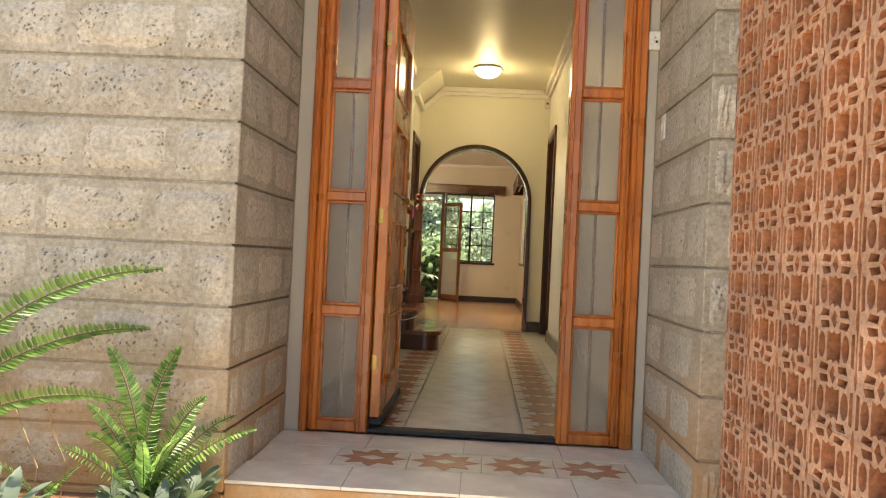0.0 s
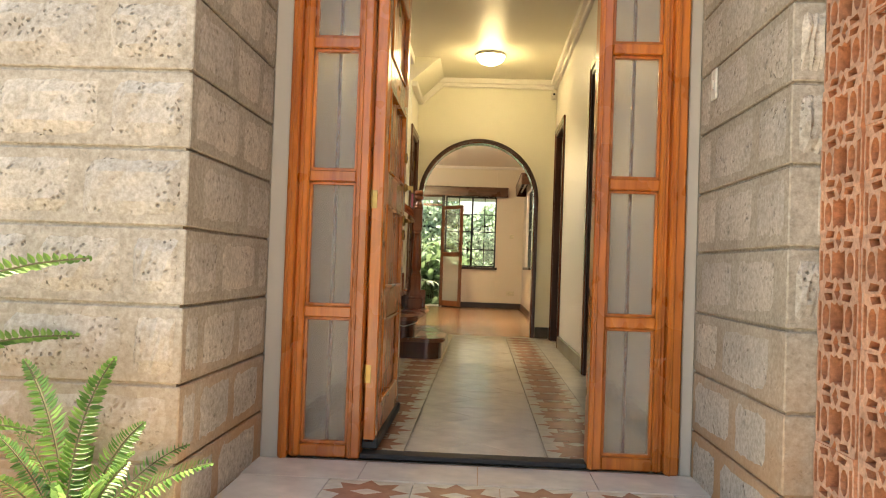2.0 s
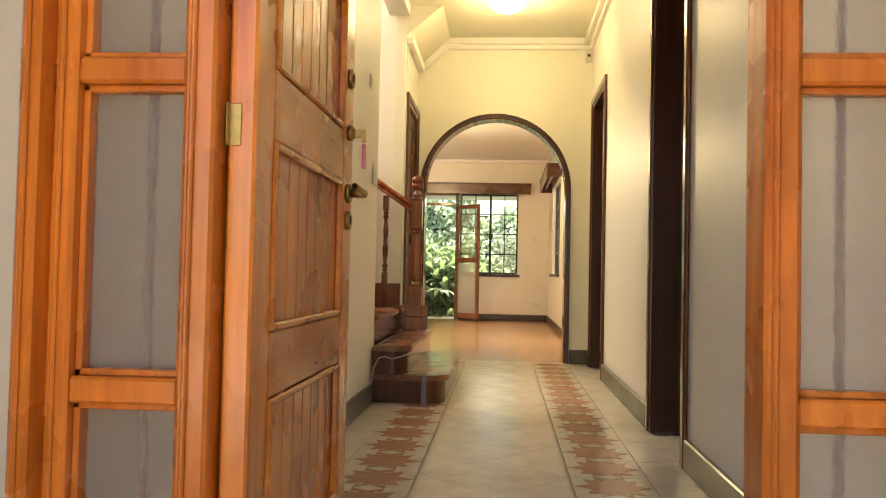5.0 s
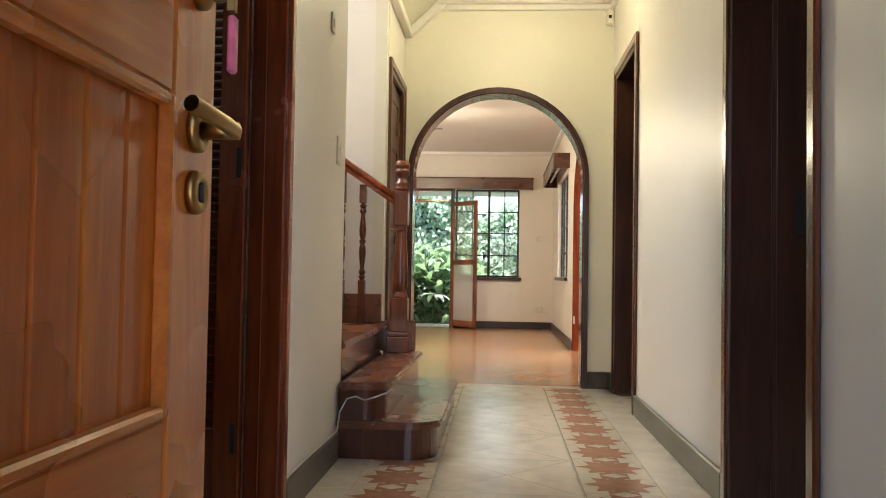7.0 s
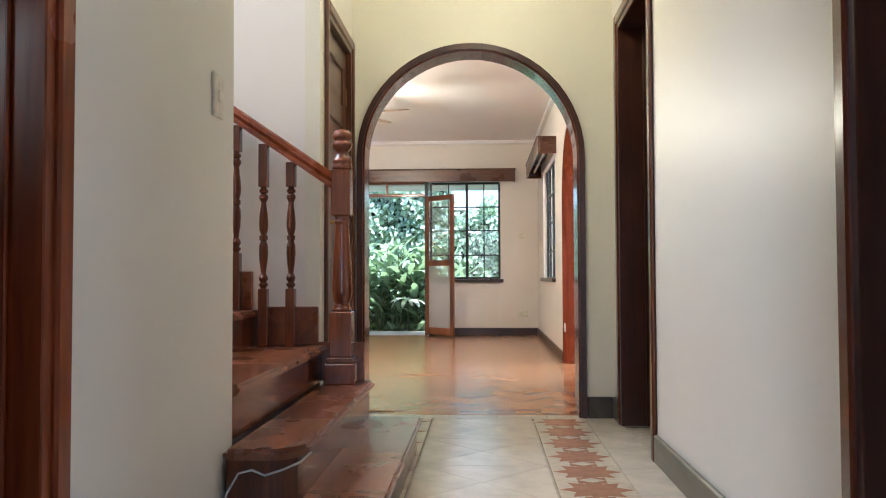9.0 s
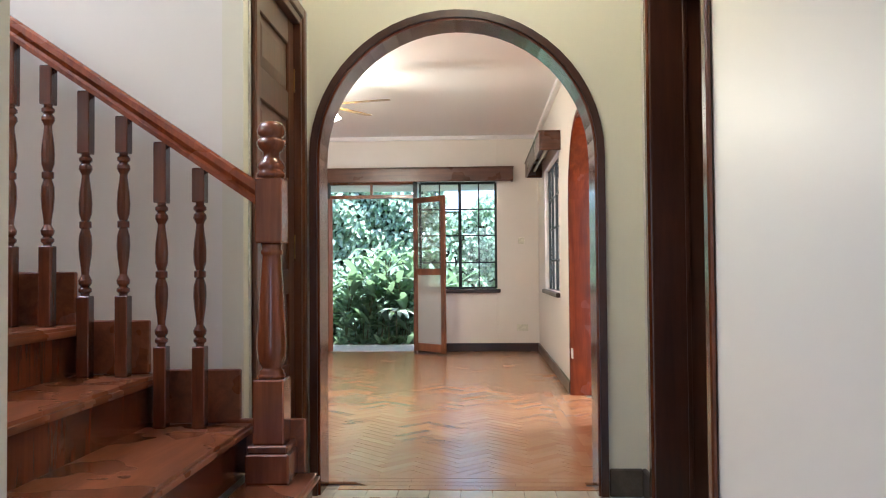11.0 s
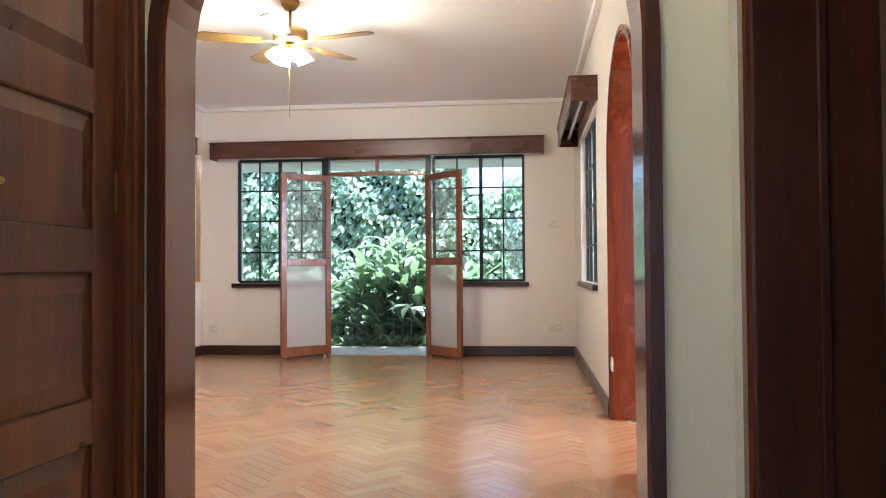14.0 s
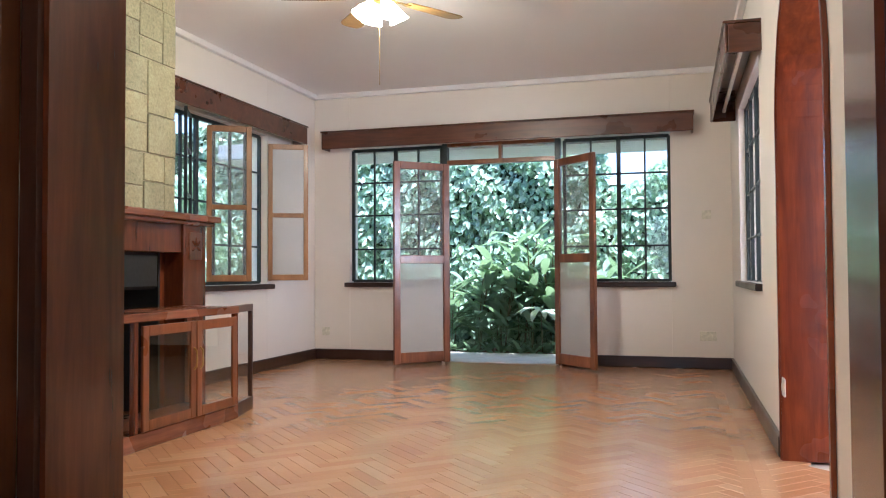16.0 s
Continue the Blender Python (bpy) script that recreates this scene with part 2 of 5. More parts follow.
M_BLOCKS = stone("dressed_stone", (0.49, 0.44, 0.355), (0.66, 0.60, 0.49), 0.45, 40, 0.9, 0.08)
M_CHIM = stone("buff_cladding_stone", (0.28, 0.26, 0.165), (0.38, 0.355, 0.23), 0.25, 30, 0.4, 0.12)
M_CLAY = stone("terracotta_clay", (0.48, 0.17, 0.07), (0.66, 0.29, 0.14), 0.2, 45, 0.4, 0.14)
# paler clay for brick fronts, so the holes read as shaded recesses
M_CLAYF = stone("lit_clay_face", (0.50, 0.27, 0.16), (0.68, 0.42, 0.28), 0.2, 45, 0.4, 0.12)
M_CLAYM = stone("clay_mortar", (0.46, 0.33, 0.24), (0.62, 0.47, 0.35), 0.3, 45, 0.7, 0.1)
M_TILE = plain("cream_floor_tile", (0.73, 0.67, 0.56), 0.22, 0, 0.05, 6)
M_TILEB = plain("brown_star_tile", (0.42, 0.215, 0.13), 0.25, 0, 0.05, 18)
M_TILEC = plain("ivory_star_tile", (0.68, 0.60, 0.47), 0.24, 0, 0.05, 18)
M_GROUT = plain("tile_grout", (0.46, 0.41, 0.33), 0.9, 0, 0.3)
M_WTILE = plain("white_wall_tile", (0.75, 0.77, 0.74), 0.15)
M_BRASS = plain("aged_brass", (0.42, 0.27, 0.09), 0.34, 1.0, 0.05)
M_STEEL = plain("black_green_steel_paint", (0.018, 0.024, 0.022), 0.4)
M_BLACK = plain("black_rubber", (0.02, 0.02, 0.02), 0.6)
M_SOOT = plain("sooty_black", (0.012, 0.011, 0.010), 0.9, 0, 0.4)
M_PLASTIC = plain("ivory_plastic", (0.76, 0.72, 0.60), 0.35)
M_PINK = plain("pink_plastic", (0.75, 0.18, 0.30), 0.3)
M_SOIL = plain("red_soil", (0.17, 0.085, 0.045), 0.95, 0, 0.8, 14)
M_PAVE = stone("pale_paving", (0.50, 0.46, 0.40), (0.66, 0.62, 0.55), 0.2, 30, 0.4, 0.05)
M_GRASS = plain("dry_ground", (0.16, 0.13, 0.07), 0.95, 0, 0.6, 9)
# wall colour lowered to hold the dimness of rooms behind the doorways
M_ROOM = paint("shaded_room_paint", (0.55, 0.50, 0.40), 0.6, 0.05, 0.05)
# creeper and broad leaf greens are paled to carry strong sunlight and glints
M_LEAF = leafy("sunlit_creeper_leaf", (0.21, 0.33, 0.22), (0.54, 0.66, 0.50), 0.26)
M_BROAD = leafy("sunlit_broad_leaf", (0.18, 0.28, 0.18), (0.43, 0.53, 0.38), 0.26)
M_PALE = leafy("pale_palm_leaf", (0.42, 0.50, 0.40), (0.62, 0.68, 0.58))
M_FERN = leafy("fern_leaf", (0.07, 0.17, 0.035), (0.20, 0.34, 0.085))
M_LILY = leafy("grey_green_leaf", (0.10, 0.15, 0.11), (0.25, 0.31, 0.23), 0.45)
M_STEM = plain("green_brown_stem", (0.12, 0.11, 0.045), 0.7)
M_GLOWH = glow("lit_globe_glass", (1, 0.86, 0.52), 5)
M_GLOWF = glow("lit_tulip_glass", (1, 0.88, 0.52), 16)
M_NET = screen_mesh("insect_screen", (0.42, 0.42, 0.42), 0.80)
M_NETL = screen_mesh("insect_screen_dense", (0.62, 0.60, 0.58), 0.55)
M_GLASS = clear_glass("window_glass")
M_OBSC = obscure_glass("patterned_glass")
M_CABLE = plain("white_cable_sheath", (0.72, 0.71, 0.66), 0.5)
M_SOFFIT = paint("white_soffit_paint", (0.80, 0.80, 0.78), 0.6, 0.05, 0.1)
M_CURTAIN = plain("rail_metal_track", (0.62, 0.58, 0.50), 0.4)


# ---- mesh helpers ----
def part(name, bm, mat, parent=None, label="", smooth=False):
    me = bpy.data.meshes.new(name)
    bm.to_mesh(me)
    bm.free()
    if smooth:
        for f in me.polygons:
            f.use_smooth = True
    me.materials.append(mat)
    ob = new(name, me)
    ob.parent = parent
    if label:
        ob["label"] = label
    return ob


def share(name, ob_or_mesh, parent, m):
    ob = new(name, ob_or_mesh)
    ob.parent = parent
    ob.matrix_basis = m
    return ob


def thing(name, label, category, at=(0, 0, 0), rz=0, group="", kind=""):
    ob = new(name)
    ob.matrix_basis = pose(*at, 0, 0, rz)
    return tagged(ob, label, category, group, kind)


def boxes(lst, bevel=0.003):
    """One bmesh of bevelled boxes (x0, x1, y0, y1, z0, z1)."""
    bm = bmesh.new()
    for x0, x1, y0, y1, z0, z1 in lst:
        c = bmesh.ops.create_cube(bm, size=1.0)["verts"]
        bmesh.ops.transform(bm, matrix=Matrix.LocRotScale(((x0 + x1) / 2, (y0 + y1) / 2, (z0 + z1) / 2), None, (x1 - x0, y1 - y0, z1 - z0)), verts=c)
    if bevel:
        bmesh.ops.bevel(bm, geom=bm.edges[:], offset=bevel, segments=1, affect="EDGES", clamp_overlap=True)
    return bm


def struct(name, lst, mat, bevel=0.0, label="", category=""):
    return tagged(part(name, boxes(lst, bevel), mat), label, category, "", "structure")


def lathe(profile, seg=16):
    """A turned solid from (radius, z) rows."""
    bm = bmesh.new()
    rings = []
    for r, z in profile:
        rings.append([bm.verts.new((r * math.cos(2 * math.pi * i / seg), r * math.sin(2 * math.pi * i / seg), z)) for i in range(seg)])
    for a, b in zip(rings, rings[1:]):
        for i in range(seg):
            bm.faces.new((a[i], a[(i + 1) % seg], b[(i + 1) % seg], b[i]))
    bm.faces.new(rings[0][::-1])
    bm.faces.new(rings[-1])
    return bm


def merge(*bms):
    out = bmesh.new()
    for b in bms:
        me = bpy.data.meshes.new("tmp")
        b.to_mesh(me)
        b.free()
        out.from_mesh(me)
        bpy.data.meshes.remove(me)
    return out


def moved(bm, m):
    bmesh.ops.transform(bm, matrix=m, verts=bm.verts[:])
    return bm


def extruded(outline, axis, a, b, holes=()):
    """A plate from a 2D outline (u, z) between a and b along axis x or y."""
    bm = bmesh.new()
    edges = []
    for loop in (outline, *holes):
        vs = [bm.verts.new((u, a, z) if axis == "y" else (a, u, z)) for u, z in loop]
        edges += [bm.edges.new((vs[i], vs[(i + 1) % len(vs)])) for i in range(len(vs))]
    bmesh.ops.triangle_fill(bm, edges=edges, use_beauty=True)
    r = bmesh.ops.extrude_face_region(bm, geom=bm.faces[:])
    vs = [g for g in r["geom"] if isinstance(g, bmesh.types.BMVert)]
    bmesh.ops.translate(bm, verts=vs, vec=(0, b - a, 0) if axis == "y" else (b - a, 0, 0))
    bmesh.ops.recalc_face_normals(bm, faces=bm.faces[:])
    return bm


def arch_path(c, r, spring, n=28):
    pts = [(c - r, 0.0)]
    pts += [(c - r * math.cos(math.pi * i / n), spring + r * math.sin(math.pi * i / n)) for i in range(n + 1)]
    return pts + [(c + r, 0.0)]


def arch_band(c, r, width, spring, axis, a, b):
    """A band that follows an arch, from radius r out to r + width."""
    inner, outer = arch_path(c, r, spring), arch_path(c, r + width, spring)
    bm = bmesh.new()
    rows = []
    for (u0, z0), (u1, z1) in zip(inner, outer):
        rows.append([bm.verts.new((u, d, z) if axis == "y" else (d, u, z)) for u, z, d in ((u0, z0, a), (u1, z1, a), (u1, z1, b), (u0, z0, b))])
    for p, q in zip(rows, rows[1:]):
        for i in range(4):
            bm.faces.new((p[i], p[(i + 1) % 4], q[(i + 1) % 4], q[i]))
    bm.faces.new(rows[0])
    bm.faces.new(rows[-1][::-1])
    bmesh.ops.recalc_face_normals(bm, faces=bm.faces[:])
    return bm


def tube(points, radius, seg=6):
    bm = bmesh.new()
    rings = []
    for i, p in enumerate(points):
        p = Vector(p)
        d = (Vector(points[min(i + 1, len(points) - 1)]) - Vector(points[max(i - 1, 0)])).normalized()
        u = d.orthogonal().normalized()
        v = d.cross(u)
        rings.append([bm.verts.new(p + radius * (math.cos(2 * math.pi * k / seg) * u + math.sin(2 * math.pi * k / seg) * v)) for k in range(seg)])
    for a, b in zip(rings, rings[1:]):
        off = min(range(seg), key=lambda o: (a[0].co - b[o].co).length)
        for k in range(seg):
            bm.faces.new((a[k], a[(k + 1) % seg], b[(k + 1 + off) % seg], b[(k + off) % seg]))
    return bm

# ---- large structure ----
HL, HR = -0.71, 0.88            # hall walls
HD = -0.735                     # wall with the panelled door
SF = 5.45                       # far side of the stair recess
ARCH_Y, ARCH_B = 6.42, 6.60     # wall with the arch
LL, LR, LF = -3.30, 0.865, 12.92  # living room walls
CEIL_H, CEIL_L = 3.0, 2.78

tagged(part("ground", boxes([(-400, 400, -400, 400, -0.5, -0.2)], 0), M_GRASS), "dry earth and grass around the house", "ground", "", "structure")
struct("porch_floor_slab", [(-0.80, 1.0, -0.93, 0.02, -0.35, -0.012)], M_MORTAR, 0.006, "worn stone porch slab with a rough front edge", "floor")
# broad pale sheet out of view, reflects sun onto the porch front
struct("porch_path", [(-5.0, 5.0, -14, -0.93, -0.35, -0.185)], M_PAVE, 0.0, "unseen pale paving added before the porch to bounce sunlight", "path")
struct("hall_floor_slab", [(-0.88, 1.15, 0.29, ARCH_B, -0.35, -0.012)], M_GROUT, 0.0, "tiled hall floor bed", "floor")
struct("living_floor_slab", [(LL - 0.2, 1.14, ARCH_B, LF + 0.2, -0.35, -0.012)], M_GROUT, 0.0, "parquet floor bed of the living room", "floor")
struct("side_room_floor", [(1.14, 4.3, 4.6, 13.1, -0.35, -0.002)], M_PARQ, 0.0, "brown wooden floor of the side rooms", "floor")
struct("kitchen_floor", [(1.15, 3.4, 0.1, 4.6, -0.35, -0.002)], M_TILE, 0.0, "plain tiled kitchen floor", "floor")
struct("closet_room_floor", [(-3.4, -0.88, 0.1, 3.9, -0.35, -0.002)], M_TILE, 0.0, "plain floor of a side room", "floor")

# front wall above the entrance, hall side walls with their openings
struct("wall_front", [(-0.73, 0.90, 0.0, 0.16, 2.34, 3.2)], M_CREAM, 0, "plain wall above the entrance frame", "wall")
struct("wall_hall_west", [(-0.82, HL, 0.32, 2.096, -0.012, 3.1), (-0.82, HL, 2.096, 2.885, 2.10, 3.1), (-0.82, HL, 2.885, 3.97, -0.012, 3.1),
                          (-0.88, HD, SF + 0.15, 5.59, -0.012, 3.1), (-0.88, HD, 5.59, 6.36, 2.26, 3.1), (-0.88, HD, 6.36, ARCH_Y, -0.012, 3.1),
                          (-0.88, HL, 3.97, SF + 0.15, 2.92, 3.1)], M_CREAM, 0.004, "cream painted hall wall with a doorway and the stair opening", "wall")
struct("wall_hall_east", [(HR, 1.15, 0.32, 2.45, -0.012, 3.1), (HR, 1.15, 2.45, 3.24, 2.34, 3.1), (HR, 1.15, 3.24, 5.31, -0.012, 3.1),
                          (HR, 1.15, 5.31, 6.20, 2.34, 3.1), (HR, 1.15, 6.20, ARCH_Y, -0.012, 3.1)], M_CREAM, 0.004, "glossy cream hall wall with two doorways", "wall")
AC, AR, ASP = 0.001, 0.671, 1.60
outline = [(-3.5, 0.0)] + arch_path(AC, AR, ASP) + [(1.14, 0.0), (1.14, 3.1), (-3.5, 3.1)]
tagged(part("wall_arch", extruded(outline, "y", ARCH_Y, ARCH_B), M_YELLOW), "pale yellow wall with a round arched opening", "wall", "", "structure")
# stair recess
struct("wall_stair", [(-3.7, -0.812, SF, SF + 0.15, -0.012, 5.5), (-3.7, -0.82, 3.83, 3.97, -0.012, 5.5), (-3.85, -3.7, 3.83, SF + 0.15, -0.012, 5.5),
                      (-0.88, HL, 3.83, SF + 0.15, 3.1, 5.5)], M_WHITE, 0, "white plastered walls of the stair recess", "wall")
struct("wall_stair_end", [(-0.812, HD, SF - 0.001, SF + 0.147, -0.012, 2.92)], M_YELLOW, 0, "pale yellow end of the wall beside the stairs", "wall")
struct("ceiling_stair", [(-3.85, -0.7, 3.83, SF + 0.15, 5.5, 5.6)], M_CEIL, 0, "white ceiling over the stairs", "ceiling")
# living room
A2C, A2R, A2S = 8.56, 0.672, 1.55
LB = 6.39
o2 = [(LB, 0.0)] + arch_path(A2C, A2R, A2S) + [(10.18, 0.0), (10.18, 3.1), (LB, 3.1)]
wall_e = tagged(part("wall_living_east", merge(extruded(o2, "x", LR, 1.14), boxes([(LR, 1.14, 10.18, 11.90, 0, 0.82), (LR, 1.14, 10.18, 11.90, 2.18, 3.1), (LR, 1.14, 11.90, LF, 0, 3.1)], 0)), M_LIVING),
                "warm white living room wall with an arch and a window", "wall", "", "structure")
struct("wall_living_north", [(LL - 0.2, -2.90, LF, 13.14, 0, 3.1), (-2.90, -1.88, LF, 13.14, 0, 0.80), (-2.90, 0.33, LF, 13.14, 2.20, 3.1),
                             (-0.72, 0.33, LF, 13.14, 0, 0.80), (0.33, 1.14, LF, 13.14, 0, 3.1)], M_LIVING, 0.003, "warm white wall with garden doors and windows", "wall")
struct("wall_living_west", [(LL - 0.2, LL, LB, 9.85, 0, 3.1), (LL - 0.2, LL, 9.85, 11.88, 0, 0.80), (LL - 0.2, LL, 9.85, 11.88, 2.19, 3.1), (LL - 0.2, LL, 11.88, LF, 0, 3.1)],
       M_LIVING, 0.003, "warm white wall with a window beside the chimney breast", "wall")
struct("ceiling_living", [(LL, LR, LB, LF, CEIL_L, CEIL_L + 0.1)], M_CEIL, 0, "white living room ceiling", "ceiling")
struct("ceiling_hall", [(HL, HR, 0.1, ARCH_Y, CEIL_H, CEIL_H + 0.1)], M_YELLOW, 0, "pale textured hall ceiling", "ceiling")
struct("roof", [(-4.4, 4.6, -0.05, 3.83, 3.12, 3.24), (-0.70, 4.6, 3.83, SF + 0.15, 3.12, 3.24), (-4.4, 4.6, SF + 0.15, 13.3, 3.12, 3.24), (-4.4, -3.86, 3.5, 5.9, 3.2, 5.7), (-3.86, -0.6, 3.5, 5.9, 5.6, 5.7)], M_RENDER, 0, "plain flat roof slab", "roof")
# added out of view: its depth keeps direct sun off the porch wall
struct("porch_canopy", [(-3.0, 1.5, -1.3, -0.03, 3.25, 3.4)], M_RENDER, 0, "unseen slab added over the porch to keep the sun off", "canopy")
struct("eave", [(-4.6, 4.6, 13.14, 13.92, 2.187, 2.35)], M_SOFFIT, 0, "white boarded eave over the terrace", "eave")
for i in range(6):
    y = 13.16 + i * 0.128
    struct("soffit_board", [(-4.6, 4.6, y, y + 0.118, 2.167, 2.185)], M_SOFFIT, 0.003, "white soffit board", "soffit")
# plain rooms that close the place
struct("wall_side_room", [(4.2, 4.35, 4.6, 8.8, 0, 3.1), (4.2, 4.35, 8.8, 10.4, 0, 0.9), (4.2, 4.35, 8.8, 10.4, 2.2, 3.1), (4.2, 4.35, 10.4, 13.1, 0, 3.1), (1.14, 4.3, 12.95, 13.1, 0, 3.1),
                          (1.14, 4.3, 6.9, 7.05, 0, 3.1), (1.15, 4.3, 4.6, 4.75, 0, 3.1)], M_LIVING, 0, "plain walls of the side rooms", "wall")
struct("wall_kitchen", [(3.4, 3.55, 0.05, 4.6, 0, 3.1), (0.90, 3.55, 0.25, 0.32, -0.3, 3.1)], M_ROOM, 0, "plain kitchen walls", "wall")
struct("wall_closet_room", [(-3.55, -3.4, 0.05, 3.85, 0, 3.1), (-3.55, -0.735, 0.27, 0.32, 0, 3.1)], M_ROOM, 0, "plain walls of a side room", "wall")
struct("ceiling_side_rooms", [(1.15, 4.35, 0.05, 13.1, 3.06, 3.11), (-3.55, -0.88, 0.05, 3.85, 3.06, 3.11)], M_CEIL, 0, "plain ceilings of the side rooms", "ceiling")


def moulding(name, runs, mat, label, category):
    """Straight mouldings given as boxes, stepped to a profile."""
    return struct(name, runs, mat, 0.006, label, category)


moulding("cornice_hall", [(HL, HR, ARCH_Y - 0.075, ARCH_Y, 2.94, 3.0), (HL, HR, ARCH_Y - 0.035, ARCH_Y, 2.90, 2.945),
                          (HR - 0.075, HR, 0.16, ARCH_Y, 2.94, 3.0), (HR - 0.035, HR, 0.16, ARCH_Y, 2.90, 2.945),
                          (HL, HL + 0.075, 0.16, 3.97, 2.94, 3.0), (HL, HL + 0.035, 0.16, 3.97, 2.90, 2.945)], M_WHITE, "white plaster cornice round the hall", "cornice")
moulding("cornice_living", [(LL, LR, LF - 0.05, LF, CEIL_L - 0.05, CEIL_L), (LL, LL + 0.05, LB, LF, CEIL_L - 0.05, CEIL_L), (LR - 0.05, LR, LB, LF, CEIL_L - 0.05, CEIL_L)],
         M_CEIL, "white plaster cornice round the living room", "cornice")
# sloping soffit where the upper flight passes over the end of the hall
bm = bmesh.new()
vs = [bm.verts.new(p) for p in ((-0.745, SF, 2.74), (-0.745, ARCH_Y, 2.74), (-0.44, ARCH_Y, 3.0), (-0.44, SF, 3.0), (-0.745, SF, 3.0), (-0.745, ARCH_Y, 3.0))]
for f in ((0, 1, 2, 3), (0, 3, 4), (1, 5, 2), (0, 4, 5, 1), (3, 2, 5, 4)):
    bm.faces.new([vs[i] for i in f])
tagged(part("ceiling_slope", bm, M_YELLOW), "sloping end of the hall ceiling", "ceiling", "", "structure")
def slant_bar(x0, z0, x1, z1, y0, y1, th):
    b = boxes([(0, math.hypot(x1 - x0, z1 - z0), y0, y1, -th, 0)], 0.006)
    return moved(b, Matrix.Translation((x0, 0, z0)) @ Matrix.Rotation(-math.atan2(z1 - z0, x1 - x0), 4, "Y"))
tagged(part("cornice_slope", merge(slant_bar(-0.71, 2.75, -0.44, 3.0, ARCH_Y - 0.06, ARCH_Y, 0.06), boxes([(HD, -0.675, SF + 0.02, ARCH_Y, 2.69, 2.75)], 0.006)), M_WHITE),
       "white plaster cornice under the sloping ceiling", "cornice", "", "structure")

SK = 0.105
moulding("baseboard_hall", [(HR - 0.022, HR, 0.44, 2.39, 0, 0.13), (HR - 0.022, HR, 3.30, 5.25, 0, 0.13), (HR - 0.022, HR, 6.26, ARCH_Y, 0, 0.13), (0.705, HR - 0.022, ARCH_Y - 0.022, ARCH_Y, 0, 0.13),
                            (HL, HL + 0.022, 0.44, 2.04, 0, 0.13), (HL, HL + 0.022, 2.94, 3.84, 0, 0.13)], M_SKIRT, "grey-brown wooden skirting of the hall", "baseboard")
moulding("baseboard_living", [(LL, -1.90, LF - 0.022, LF, 0, SK), (-0.70, LR, LF - 0.022, LF, 0, SK), (LR - 0.022, LR, 9.27, LF - 0.022, 0, SK), (LR - 0.022, LR, LB + 0.02, 7.85, 0, SK),
                              (LL, LL + 0.022, 9.7, LF - 0.022, 0, SK)], M_DARKX, "dark brown wooden skirting of the living room", "baseboard")

# arch linings
trim = thing("arch_trim", "glossy dark brown wooden lining of the round arch", "arch trim", kind="structure")
part("lining", arch_band(AC, AR - 0.018, 0.018, ASP, "y", ARCH_Y - 0.012, ARCH_B + 0.012), M_GLOSSY, trim, smooth=False)
part("casing", arch_band(AC, AR - 0.006, 0.035, ASP, "y", ARCH_Y - 0.026, ARCH_Y - 0.001), M_DARK, trim)
part("casing", arch_band(AC, AR - 0.006, 0.035, ASP, "y", ARCH_B + 0.001, ARCH_B + 0.026), M_DARK, trim)
trim = thing("arch_trim", "orange-brown wooden lining of the living room arch", "arch trim", kind="structure")
part("lining", arch_band(A2C, A2R - 0.02, 0.02, A2S, "x", LR - 0.012, 1.152), M_RED, trim)
part("casing", arch_band(A2C, A2R - 0.004, 0.030, A2S, "x", LR - 0.018, LR - 0.001), M_RED, trim)


# ---- doorways ----
def doorway(y0, y1, top, side, depth, mat, casing, label, west=HL):
    """Lined doorway in a hall wall. side +1: east wall, -1: west wall."""
    t = thing("door_frame", label, "door frame", kind="structure")
    x = HR if side > 0 else west
    def bx(a, b, *r):
        u, v = x + side * a, x + side * b
        return (min(u, v), max(u, v), *r)
    for ya, yb in ((y0, y0 + 0.035), (y1 - 0.035, y1)):
        part("jamb", boxes([bx(-0.012, depth, ya, yb, 0, top)], 0.003), mat, t)
    part("head", boxes([bx(-0.012, depth, y0 + 0.035, y1 - 0.035, top - 0.035, top)], 0.003), mat, t)
    for ya, yb in ((y0 - 0.05, y0 + 0.004), (y1 - 0.004, y1 + 0.05)):
        part("casing", boxes([bx(-0.024, -0.002, ya, yb, 0, top + 0.05)], 0.006), casing, t)
    part("casing", boxes([bx(-0.024, -0.002, y0 + 0.004, y1 - 0.004, top - 0.004, top + 0.05)], 0.006), casing, t)
    for ya, yb in ((y0 + 0.035, y0 + 0.047), (y1 - 0.047, y1 - 0.035)):
        part("stop", boxes([bx(depth * 0.48, depth * 0.55, ya, yb, 0, top - 0.035)], 0.003), mat, t)
    return t


f1 = doorway(2.45, 3.24, 2.34, 1, 0.27, M_DARK, M_MAHOG, "dark stained door lining of the kitchen doorway")
part("strike_plate", boxes([(1.09, 1.125, 3.198, 3.204, 1.02, 1.17)], 0.001), M_STEEL, f1, "dark metal strike plate")
doorway(5.31, 6.20, 2.34, 1, 0.27, M_DARK, M_MAHOG, "dark stained door lining of the doorway by the arch")
doorway(2.096, 2.885, 2.10, -1, 0.105, M_RED, M_RED, "red-brown door lining of the louvred door")
doorway(5.59, 6.36, 2.26, -1, 0.10, M_OLIVE, M_OLIVE, "worn brown door lining beside the stairs", HD)

# ---- entrance frame: jambs, sidelights ----
ent = thing("door_frame", "varnished red-brown entrance frame with glazed sidelights", "door frame", kind="structure")
ZT = 2.30
